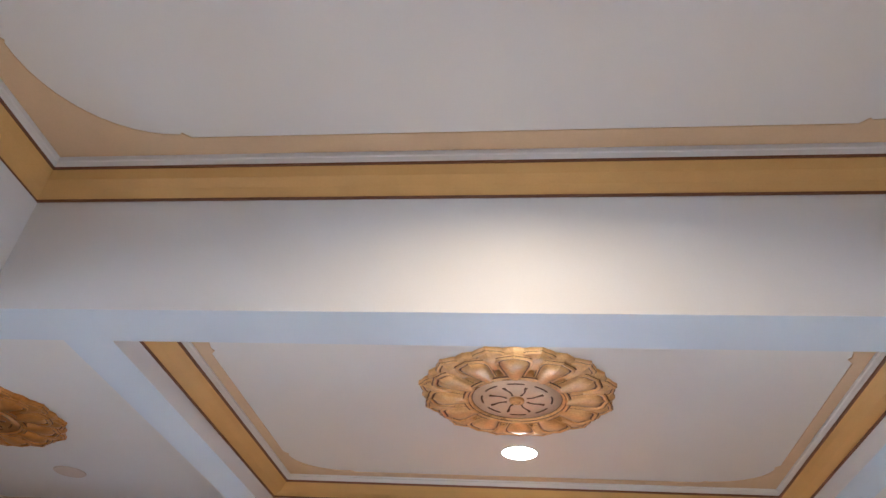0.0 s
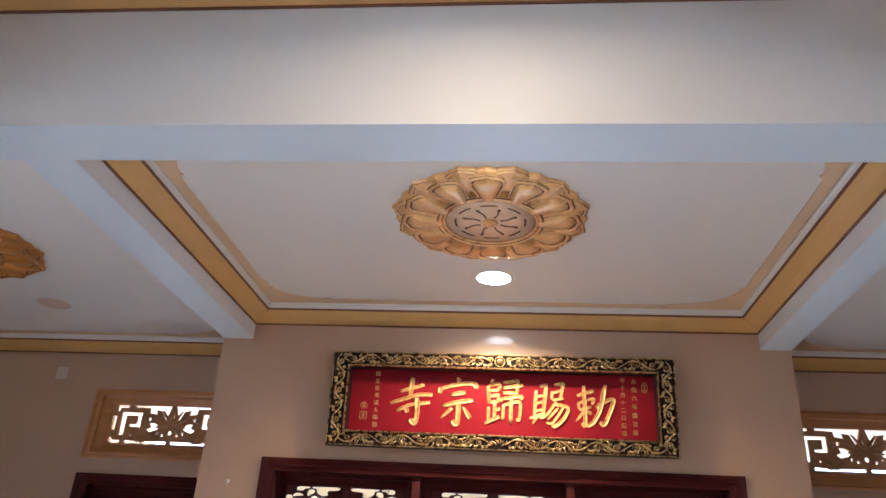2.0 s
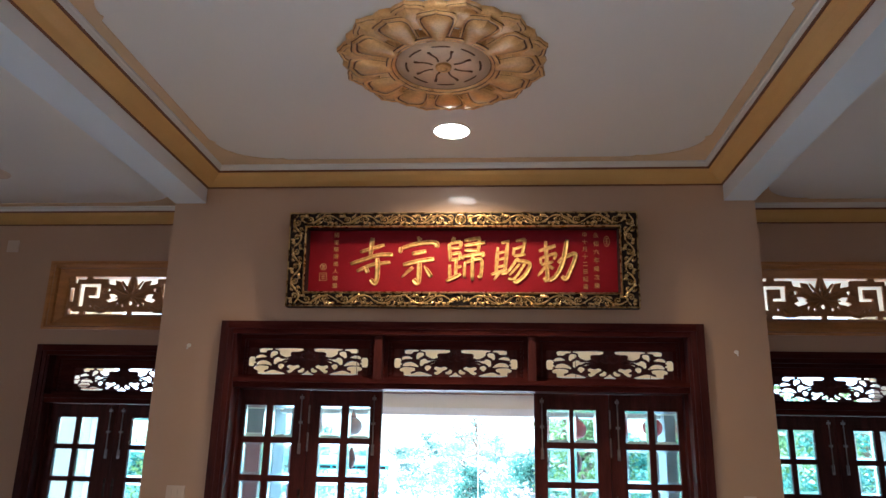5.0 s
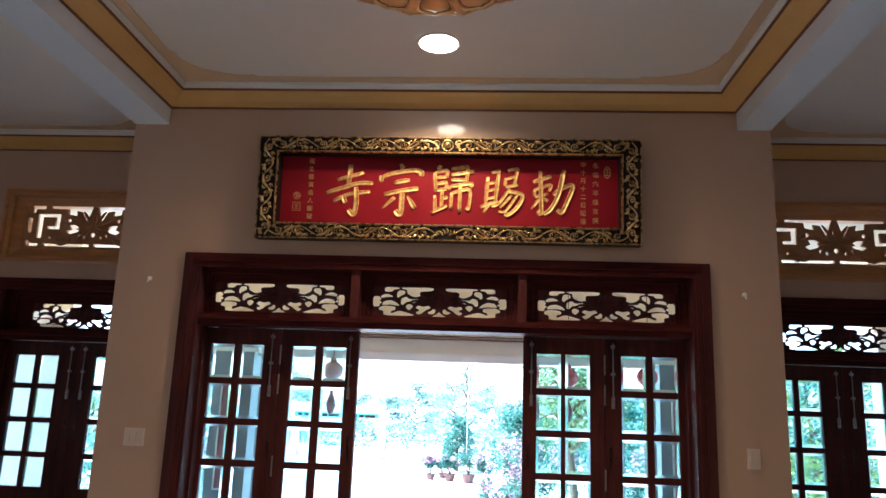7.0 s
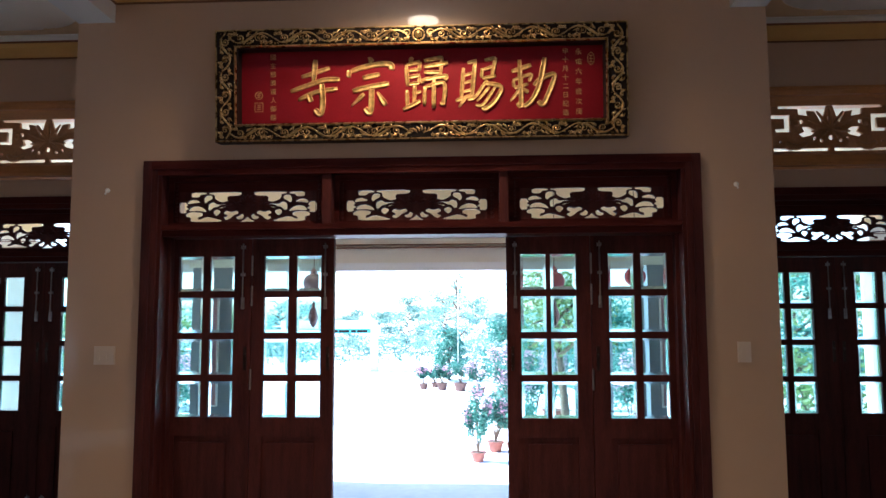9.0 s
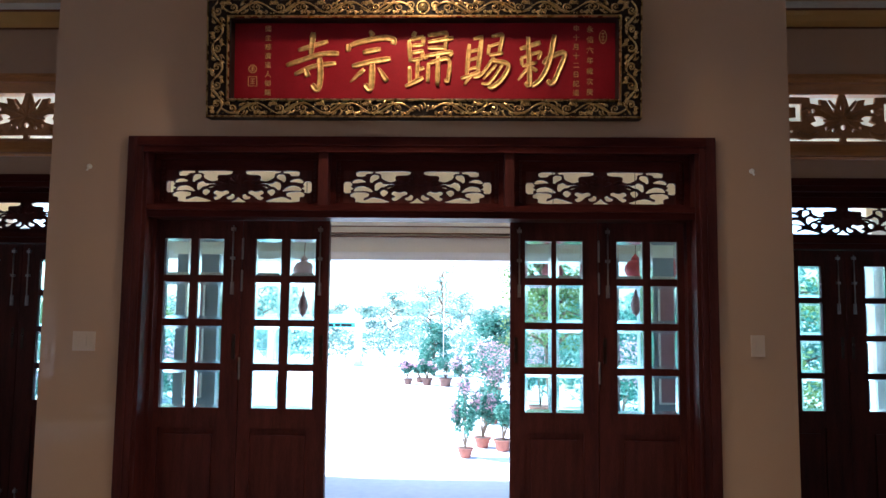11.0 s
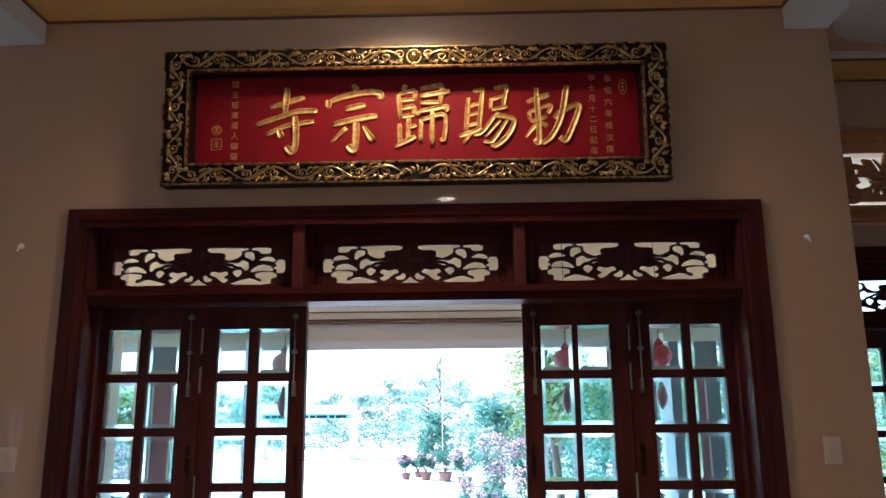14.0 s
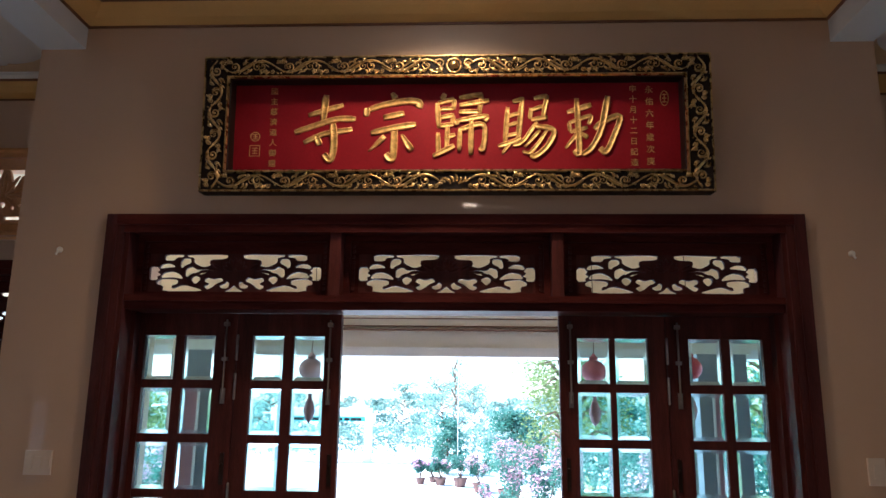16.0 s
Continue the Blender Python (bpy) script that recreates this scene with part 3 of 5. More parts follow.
def carved_transom(x0, x1, y, z0, z1, cx, parent):
    """A board pierced with a mirrored leaf pattern, in a moulded frame."""
    zc = (z0 + z1) / 2 - 0.028
    W, H = LIGHT_W, LIGHT_H
    panel = tagged(new("carved_panel", LIGHT), "pierced carved leaf panel")
    panel.parent = parent
    panel.location = (cx, y, zc)
    bm = boxes((x0 - cx + 0.02, -W / 2, -0.007, 0.007, z0 - zc + 0.02, z1 - zc - 0.02), (W / 2, x1 - cx - 0.02, -0.007, 0.007, z0 - zc + 0.02, z1 - zc - 0.02), (-W / 2, W / 2, -0.007, 0.007, H / 2, z1 - zc - 0.02), (-W / 2, W / 2, -0.007, 0.007, z0 - zc + 0.02, -H / 2))
    part("panel_board", bm, WOOD_H, panel)
    bm = bmesh.new()
    m = Matrix.Translation((0, -0.008, 0.012)) @ Matrix.Scale(0.35, 4, (0, 1, 0))
    for k in range(7):
        bmesh.ops.create_uvsphere(bm, u_segments=8, v_segments=5, radius=0.5, matrix=m @ Matrix.Rotation(radians(-75 + 25 * k), 4, "Y") @ Matrix.Translation((0, 0, 0.034)) @ Matrix.Diagonal((0.022, 0.03, 0.055, 1)))
    for s in (-1, 1):
        for k in range(5):
            bmesh.ops.create_uvsphere(bm, u_segments=8, v_segments=5, radius=0.5, matrix=Matrix.Translation((s * (0.09 + 0.03 * k), -0.007, 0.03 - 0.012 * k)) @ Matrix.Rotation(radians(s * (60 + 18 * k)), 4, "Y") @ Matrix.Diagonal((0.016, 0.012, 0.05, 1)))
    part("lotus", bm, WOOD, panel, "low carved lotus", smooth=True)
    f = 0.03
    x0, x1, z0, z1 = x0 - cx, x1 - cx, z0 - zc, z1 - zc
    part("panel_moulding", boxes((x0, x1, -0.022, 0.018, z1 - f, z1), (x0, x1, -0.022, 0.018, z0, z0 + f), (x0, x0 + f, -0.022, 0.018, z0 + f, z1 - f), (x1 - f, x1, -0.022, 0.018, z0 + f, z1 - f), bevel=0.006), WOOD_H, panel)
    g = []
    for k in range(9):
        zz = z0 + 0.05 + k * (z1 - z0 - 0.1) / 8
        g += [(x0 + 0.036, x0 + 0.05, -0.012, -0.006, zz - 0.008, zz + 0.008), (x1 - 0.05, x1 - 0.036, -0.012, -0.006, zz - 0.008, zz + 0.008)]
    part("bead", boxes(*g), WOOD, panel)


def door_set(name, x0, x1, y, top, bar_z, mullions, label, fy=None):
    """A moulded frame with a transom rail and carved lights; x0 and x1 are its outer edges."""
    ob = tagged(new(name), label, "door frame", kind="structure")
    f = 0.085
    for xa, xb, s in ((x0, x0 + f, 1), (x1 - f, x1, -1)):
        inner = xb if s > 0 else xa
        outer = xa if s > 0 else xb
        e = lambda a, b: (min(outer + s * a, outer + s * b), max(outer + s * a, outer + s * b))
        part("jamb", boxes((*e(0.0, 0.05), y - 0.022, y + 0.0, 0, top), (*e(0.05, f), y - 0.014, y + 0.0, 0, top - 0.05), (*e(0.05, 0.105), y, y + 0.22, 0, top - 0.05), (*e(0.105, 0.125), y + 0.10, y + 0.22, 0, top - 0.05), bevel=0.005), WOOD, ob)
    part("head", boxes((x0 + 0.05, x1 - 0.05, y - 0.022, y, top - 0.05, top), (x0 + f, x1 - f, y - 0.014, y, top - f, top - 0.05), (x0 + f, x1 - f, y, y + 0.22, top - 0.075, top - 0.05), bevel=0.005), WOOD_H, ob)
    a, b = x0 + 0.105, x1 - 0.105
    part("transom_rail", boxes((a, b, y + 0.02, y + 0.21, bar_z, bar_z + 0.05), (a, b, y + 0.005, y + 0.02, bar_z + 0.036, bar_z + 0.066), (a, b, y + 0.05, y + 0.21, bar_z + 0.05, bar_z + 0.062), bevel=0.005), WOOD_H, ob)
    for mx in mullions:
        part("mullion", boxes((mx - 0.026, mx + 0.026, y + 0.004, y + 0.21, bar_z + 0.066, top - 0.075), bevel=0.006), WOOD, ob)
    xs = [a] + [v for mx in mullions for v in (mx - 0.026, mx + 0.026)] + [b]
    for k in range(0, len(xs), 2):
        carved_transom(xs[k], xs[k + 1], y + 0.12, bar_z + 0.062, top - 0.075, (xs[k] + xs[k + 1]) / 2, ob)
    return ob


door_set("door_1", -1.6, 1.6, 0.0, 2.457, 2.016, (-0.522, 0.497), "dark red hardwood entrance frame with three carved transom lights")
LEAF = "dark red hardwood door leaf glazed with small clear panes, shut"
FOLD = "folding entrance door leaves"
leaf_a = door_leaf(-1.495, -1.0, 0.18, 2.013, (-1.446, -1.255), 1, LEAF, FOLD, True)
leaf_b = door_leaf(-1.0, -0.505, 0.18, 2.013, (-0.927, -0.732), 1, LEAF, FOLD)
leaf_c = door_leaf(0.51, 1.0, 0.18, 2.013, (0.594, 0.768), -1, LEAF, FOLD, True)
leaf_d = door_leaf(1.0, 1.495, 0.18, 2.013, (1.102, 1.290), -1, LEAF, FOLD)
hinges(0.25, -0.026, (1.84, 1.66, 1.17), leaf_a)
hinges(-0.245, -0.026, (1.84, 1.66, 1.17), leaf_d)
SIDE_LEAF = "dark hardwood side door leaf glazed with small clear panes, shut"
for s, nm in ((-1, "door_2"), (1, "door_3")):
    a, b = (-3.46, -2.09) if s < 0 else (2.09, 3.46)
    door_set(nm, a, b, SIDE_Y, 2.405, 1.945, (), "dark red hardwood side door frame with a carved transom light")
    mid = (a + b) / 2
    w = (b - a) / 2 - 0.105
    door_leaf(mid - w, mid, SIDE_Y + 0.13, 1.942, (mid - w + 0.09, mid - w + 0.275), 1, SIDE_LEAF, "side door leaves", True)
    door_leaf(mid, mid + w, SIDE_Y + 0.13, 1.942, (mid + 0.125, mid + 0.315), -1, SIDE_LEAF, "side door leaves")


# ---- carved vents over the side doors ----
def vent(name, cx):
    ob = tagged(new(name), "golden brown carved wooden vent with lotus and key pattern", "vent", kind="structure")
    W, H, zc, y = 1.10, 0.338, 2.83, SIDE_Y + 0.075
    x0, x1, z0, z1 = cx - 0.692, cx + 0.692, 2.53, 3.105
    # sloping moulded frame from the wall face back to the grille
    prof = [(0.0, -0.012), (0.018, -0.016), (0.03, 0.0), (0.055, 0.004), (0.06, 0.03), (0.115, 0.052), (0.124, 0.06), (0.124, 0.14), (0.0, 0.14)]
    bm = bmesh.new()
    loops = []
    ix, iz = (x1 - x0) / 2 - W / 2, (z1 - z0) / 2 - H / 2
    for d, dy in prof:
        k = d / 0.124
        a, b = ix * k, iz * k
        loops.append([bm.verts.new(p) for p in ((x0 + a, SIDE_Y + dy, z0 + b), (x1 - a, SIDE_Y + dy, z0 + b), (x1 - a, SIDE_Y + dy, z1 - b), (x0 + a, SIDE_Y + dy, z1 - b))])
    for a, b in zip(loops, loops[1:] + loops[:1]):
        for k in range(4):
            bm.faces.new((a[k], a[(k + 1) % 4], b[(k + 1) % 4], b[k]))
    part("vent_frame", bm, OAK, ob)
    holes = []
    def add(pts):
        for s in (-1, 1):
            q = [(cx + s * u * W / 2, zc - H / 2 + v * H) for u, v in pts]
            holes.append(q if s > 0 else q[::-1])
    def oval(u, v, ru, rv):
        return [(u + ru * math.cos(a * math.pi / 5), v + rv * math.sin(a * math.pi / 5)) for a in range(10)]
    add([(0.03, 0.98), (0.64, 0.98), (0.64, 0.91), (0.40, 0.90), (0.39, 0.78), (0.25, 0.74), (0.27, 0.86), (0.19, 0.84), (0.11, 0.58), (0.06, 0.80)])
    add([(0.73, 0.98), (0.92, 0.98), (0.92, 0.80), (0.87, 0.80), (0.86, 0.89), (0.73, 0.89)])
    add([(0.90, 0.69), (0.97, 0.69), (0.97, 0.33), (0.90, 0.33)])
    add([(0.78, 0.02), (0.97, 0.02), (0.97, 0.16), (0.92, 0.16), (0.90, 0.10), (0.78, 0.10)])
    add([(0.03, 0.02), (0.71, 0.02), (0.71, 0.10), (0.55, 0.09), (0.48, 0.05), (0.42, 0.09), (0.03, 0.10)])
    add([(0.83, 0.79), (0.49, 0.79), (0.49, 0.42), (0.68, 0.42), (0.68, 0.50), (0.57, 0.50), (0.57, 0.70), (0.74, 0.70), (0.74, 0.21), (0.83, 0.21)])
    add([(0.22, 0.36), (0.34, 0.31), (0.40, 0.38), (0.33, 0.43), (0.36, 0.54), (0.26, 0.53), (0.18, 0.45)])
    add(oval(0.36, 0.63, 0.03, 0.05))
    add(oval(0.12, 0.24, 0.022, 0.045))
    add(oval(0.20, 0.28, 0.02, 0.05))
    add(oval(0.62, 0.22, 0.02, 0.03))
    for v, r in ((0.70, 0.085), (0.30, 0.06)):
        holes.append([(cx + 0.03 * W / 2 * 1.2 * math.cos(-a * math.pi / 5), zc - H / 2 + (v + r * math.sin(-a * math.pi / 5)) * H) for a in range(10)])
    outer = [(cx - W / 2 - 0.01, zc - H / 2 - 0.01), (cx + W / 2 + 0.01, zc - H / 2 - 0.01), (cx + W / 2 + 0.01, zc + H / 2 + 0.01), (cx - W / 2 - 0.01, zc + H / 2 + 0.01)]
    bm = shape_mesh([outer] + holes, 0.024, bevel=0.002)
    bmesh.ops.translate(bm, verts=bm.verts, vec=(0, y, 0))
    grille = part("grille", bm, CARVE, ob, "pierced brown carved grille")
    bm = bmesh.new()
    base = Matrix.Translation((cx, y - 0.012, zc - 0.005))
    for ang, ln, wd in ((0, 0.14, 0.042), (-36, 0.15, 0.036), (36, 0.15, 0.036), (-68, 0.16, 0.036), (68, 0.16, 0.036), (-98, 0.13, 0.04), (98, 0.13, 0.04), (-128, 0.15, 0.035), (128, 0.15, 0.035), (-150, 0.11, 0.03), (150, 0.11, 0.03)):
        bmesh.ops.create_uvsphere(bm, u_segments=8, v_segments=6, radius=0.5, matrix=base @ Matrix.Rotation(radians(ang), 4, "Y") @ Matrix.Translation((0, 0, ln * 0.55)) @ Matrix.Diagonal((wd * 0.68, 0.022, ln, 1)))
    part("lotus", bm, CARVE, grille, "carved lotus flower", smooth=True)
    for s in (-1, 1):
        bm = bmesh.new()
        pts = [(cx + s * (0.17 + 0.13 * t), y - 0.014, zc - 0.098 - 0.035 * math.sin(t * 3.1)) for t in [k / 8 for k in range(9)]]
        tube(bm, pts, [0.008 + 0.014 * math.sin(math.pi * (k + 1) / 10) for k in range(9)], 8, 0.6)
        pts = [(cx + s * (0.235 + 0.03 * math.cos(a) * (1 - a / 9)), y - 0.014, zc + 0.035 + 0.03 * math.sin(a) * (1 - a / 9)) for a in [k * 0.6 for k in range(10)]]
        tube(bm, pts, [0.010] * 10, 6, 0.6)
        part("scroll", bm, CARVE, grille, smooth=True)


vent("vent_1", -2.775)
vent("vent_2", 2.775)


# ---- ceiling rosettes ----
def petal_mesh(name, half, rings):
    """A moulded petal under the ceiling: its half outline of (x, radius) points from the root, inset in rings of (width, length, depth, dark line)."""
    pts = half + [(-x, y) for x, y in half[-2::-1]]
    root = half[0][1]
    loops = [[(x * fx, root + (y - root) * fy, -d) for x, y in pts] for fx, fy, d, _ in rings]
    bm = bmesh.new()
    top = [bm.verts.new((x, y, 0)) for x, y in pts]
    verts = [top] + [[bm.verts.new(p) for p in loop] for loop in loops]
    n = len(pts)
    for i, (a, b) in enumerate(zip(verts, verts[1:])):
        for k in range(n):
            f = bm.faces.new((a[k], a[(k + 1) % n], b[(k + 1) % n], b[k]))
            f.material_index = int(rings[i][3])
            f.smooth = True
    for k in range(n // 2):
        f = bm.faces.new((verts[-1][k], verts[-1][k + 1], verts[-1][n - 2 - k], verts[-1][n - 1 - k])) if k + 1 < n // 2 else bm.faces.new((verts[-1][k], verts[-1][k + 1], verts[-1][n - 1 - k]))
        f.smooth = True
    bmesh.ops.recalc_face_normals(bm, faces=bm.faces)
    me = bpy.data.meshes.new(name)
    bm.to_mesh(me)
    bm.free()
    me.materials.append(BRONZE)
    me.materials.append(GROOVE)
    return me


def half_outline(pts, n=3):
    """A smooth half outline from the root of a petal to its tip."""
    p = [Vector(q) for q in pts]
    p = [2 * p[0] - p[1]] + p + [2 * p[-1] - p[-2]]
    out = []
    for a, b, c, d in zip(p, p[1:], p[2:], p[3:]):
        for k in range(n):
            t = k / n
            q = 0.5 * ((2 * b) + (c - a) * t + (2 * a - 5 * b + 4 * c - d) * t * t + (3 * b - a - 3 * c + d) * t ** 3)
            out.append((max(0.0, q.x), q.y))
    return out + [tuple(p[-2])]


PETAL = petal_mesh("petal", half_outline([(0.050, 0.262), (0.066, 0.315), (0.086, 0.368), (0.101, 0.415), (0.101, 0.444), (0.082, 0.468), (0.046, 0.480), (0.018, 0.487), (0.0, 0.496)]),
                   [(1.0, 1.0, 0.036, False), (0.935, 0.972, 0.036, True), (0.92, 0.963, 0.043, False), (0.86, 0.935, 0.045, False), (0.79, 0.895, 0.042, False), (0.785, 0.892, 0.037, False), (0.70, 0.850, 0.037, True), (0.685, 0.84, 0.040, False), (0.5, 0.76, 0.050, False), (0.2, 0.62, 0.055, False)])
BACK_PETAL = petal_mesh("back_petal", half_outline([(0.05, 0.36), (0.074, 0.42), (0.086, 0.462), (0.083, 0.494), (0.062, 0.512), (0.038, 0.521), (0.018, 0.528), (0.0, 0.540)]),
                        [(1.0, 1.0, 0.022, False), (0.95, 0.975, 0.022, True), (0.93, 0.965, 0.028, False), (0.80, 0.90, 0.032, False), (0.79, 0.895, 0.027, False), (0.73, 0.865, 0.027, True), (0.60, 0.80, 0.033, False), (0.25, 0.65, 0.040, False)])
CREST = petal_mesh("crest", half_outline([(0.060, 0.44), (0.072, 0.475), (0.060, 0.500), (0.036, 0.511), (0.016, 0.516), (0.0, 0.522)]),
                   [(1.0, 1.0, 0.014, False), (0.95, 0.97, 0.020, False), (0.6, 0.8, 0.026, False), (0.2, 0.5, 0.030, False)])


def rosette(x, y, z, finish, label):
    ob = thing("ceiling_rosette", label, "ceiling ornament", "ceiling rosettes", at=(x, y, z))
    for k in range(12):
        for nm, me, off in (("crest", CREST, 0), ("back_petal", BACK_PETAL, 15), ("petal", PETAL, 0)):
            p = new(nm, me)
            p.parent = ob
            p.material_slots[0].link = "OBJECT"
            p.material_slots[0].material = finish
            p.rotation_euler = (0, 0, radians(30 * k + off))
    bm = bmesh.new()
    lathe(bm, [(0.290, 0.0), (0.288, -0.044), (0.280, -0.052), (0.270, -0.050), (0.264, -0.042), (0.256, -0.046), (0.248, -0.045), (0.242, -0.030), (0.242, 0.0)], 60, close=False)
    part("rim", bm, finish, ob, smooth=True)
    bm = bmesh.new()
    for r, d in ((0.264, -0.043), (0.2885, -0.046), (0.243, -0.034)):
        tube(bm, [(r * math.cos(a), r * math.sin(a), d) for a in [2 * math.pi * k / 48 for k in range(49)]], [0.0035] * 49, 5, 1.0, normal=(0, 0, 1))
    part("rim_line", bm, GROOVE, ob)
    bm = bmesh.new()
    lathe(bm, [(0.246, 0.0), (0.246, -0.036), (0.12, -0.038), (0.05, -0.038), (0.002, -0.038)], 48)
    wheel = part("wheel", bm, ROSE if finish == BRONZE else finish, ob, "wheel disc", smooth=True)
    bm = bmesh.new()
    lathe(bm, [(0.042, -0.03), (0.040, -0.050), (0.032, -0.054), (0.026, -0.044), (0.020, -0.056), (0.002, -0.062)], 24)
    part("hub", bm, BRONZE, wheel, "raised gold hub", smooth=True)
    for k in range(8):
        a = 2 * math.pi * (k + 0.5) / 8
        d, n = Vector((math.cos(a), math.sin(a), 0)), Vector((-math.sin(a), math.cos(a), 0))
        bm = bmesh.new()
        pts = [d * (0.06 + 0.095 * t) + n * (0.006 * math.sin(5 * t)) + Vector((0, 0, -0.039)) for t in [i / 6 for i in range(7)]]
        tube(bm, pts, [0.006, 0.0045, 0.0045, 0.0045, 0.005, 0.007, 0.009], 6, 0.7, normal=(0, 0, 1))
        part("spoke", bm, GROOVE, wheel)
        bm = bmesh.new()
        b = a + math.pi / 8
        tube(bm, [(0.19 * math.cos(b + t), 0.19 * math.sin(b + t), -0.037) for t in [(-0.25 + 0.05 * i) for i in range(11)]], [0.003] + [0.0055] * 9 + [0.003], 6, 0.7, normal=(0, 0, 1))
        part("felloe", bm, GROOVE, wheel)
    return ob


rosette(0.0, -1.495, CEIL, BRONZE, "bronze-gold plaster lotus medallion with a pale wheel")
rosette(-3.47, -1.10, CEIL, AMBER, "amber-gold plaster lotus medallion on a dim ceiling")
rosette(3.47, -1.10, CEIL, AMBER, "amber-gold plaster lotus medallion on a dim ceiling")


# ---- small fittings on the walls ----
def wall_plate(x0, x1, z0, z1, y, gangs, label):
    ob = thing("light_switch" if gangs else "junction_cover", label, "switch" if gangs else "cover plate", at=((x0 + x1) / 2, y, z0))
    w, h = (x1 - x0) / 2, z1 - z0
    part("plate", boxes((-w, w, -0.011, 0, 0, h), bevel=0.004), IVORY, ob)
    for k in range(gangs):
        c = -w + (2 * w) * (k + 0.5) / gangs
        part("rocker", boxes((c - 0.016, c + 0.016, -0.015, -0.008, h * 0.25, h * 0.75), bevel=0.002), IVORY, ob)


wall_plate(-1.858, -1.737, 1.278, 1.382, 0.0, 3, "ivory plastic switch plate on the beige wall")
wall_plate(1.768, 1.838, 1.29, 1.402, 0.0, 1, "narrow ivory plastic switch on the beige wall")
wall_plate(-3.885, -3.785, 3.185, 3.285, SIDE_Y, 0, "square ivory cover plate high on the wall")


def wall_hook(x, z):
    ob = thing("wall_hook", "small white plastic hook on the beige wall", "hook", "wall hooks", at=(x, 0, z))
    bm = bmesh.new()
    lathe(bm, [(0.001, 0.0), (0.014, 0.0), (0.014, 0.008), (0.006, 0.012), (0.006, 0.022), (0.001, 0.024)], 12, Euler((radians(90), 0, 0)).to_matrix().to_4x4())
    part("base", bm, PLASTIC, ob, smooth=True)
    bm = bmesh.new()
    tube(bm, [(0, -0.018, 0.0), (0, -0.022, -0.016), (0, -0.028, -0.026), (0, -0.036, -0.024)], [0.005, 0.005, 0.0045, 0.003], 8)
    part("peg", bm, PLASTIC, ob, smooth=True)


wall_hook(-1.819, 2.288)
wall_hook(1.797, 2.279)


# ---- sign board ----
SIGN = thing("sign_board", "red and gold temple name board in a carved gilt frame", "sign", at=(0.022, -0.094, 2.543))
SIGN.scale = (0.98, 0.98, 0.98)
SIGN.rotation_euler = (radians(4.2), 0, 0)
SW, SH, IW, IZ0, IZ1 = 1.196, 0.660, 1.066, 0.108, 0.548
FIELD_Y = 0.088


def xz_ring(bm, loops):
    rings = [[bm.verts.new(p) for p in ((-w, y, z0), (w, y, z0), (w, y, z1), (-w, y, z1))] for w, z0, z1, y in loops]
    for a, b in zip(rings, rings[1:] + rings[:1]):
        for k in range(4):
            bm.faces.new((a[k], a[(k + 1) % 4], b[(k + 1) % 4], b[k]))


bm = bmesh.new()
xz_ring(bm, [(SW, 0, SH, 0.092), (SW, 0, SH, 0.004), (SW - 0.012, 0.012, SH - 0.012, 0.0), (IW + 0.012, IZ0 - 0.012, IZ1 + 0.012, 0.006), (IW, IZ0, IZ1, 0.012), (IW, IZ0, IZ1, 0.092)])
board_frame = part("frame", bm, BLACK, SIGN, "black lacquer frame")
bm = bmesh.new()
for w, z0, z1, r in ((SW - 0.006, 0.006, SH - 0.006, 0.0055), (IW + 0.011, IZ0 - 0.011, IZ1 + 0.011, 0.0075)):
    xz_ring(bm, [(w + r, z0 - r, z1 + r, 0.004), (w + r * 0.5, z0 - r * 0.5, z1 + r * 0.5, -0.007), (w - r * 0.5, z0 + r * 0.5, z1 - r * 0.5, -0.007), (w - r, z0 + r, z1 - r, 0.004)])
part("bead", bm, GILT, board_frame, "gilt bead edging")
part("field", boxes((-IW - 0.005, IW + 0.005, FIELD_Y, FIELD_Y + 0.006, IZ0 - 0.005, IZ1 + 0.005)), RED, SIGN, "red lacquer field")


def spiral(bm, x, z, r, turns, start, hand, y=-0.004, thick=0.0052):
    pts, rad = [], []
    n = 16
    for k in range(n + 1):
        t = k / n
        a = start + hand * 2 * math.pi * turns * t
        rr = r * (1 - t) ** 0.8 + 0.002
        pts.append((x + rr * math.cos(a), y - 0.004 * t, z + rr * math.sin(a)))
        rad.append(thick * (1.05 - 0.3 * t))
    tube(bm, pts, rad, 6, 0.8)
    bmesh.ops.create_uvsphere(bm, u_segments=6, v_segments=4, radius=thick * 1.5, matrix=Matrix.Translation(pts[-1]))


def curl_leaf(bm, x, z, ln, ang, wd=0.014, y=-0.004):
    pts = [(x + ln * t * math.cos(ang + 0.9 * t), y - 0.006 * math.sin(math.pi * t), z + ln * t * math.sin(ang + 0.9 * t)) for t in [i / 6 for i in range(7)]]
    tube(bm, pts, [wd * (0.25 + 0.75 * math.sin(math.pi * (0.15 + 0.8 * i / 6))) * 0.55 for i in range(7)], 6, 0.55)


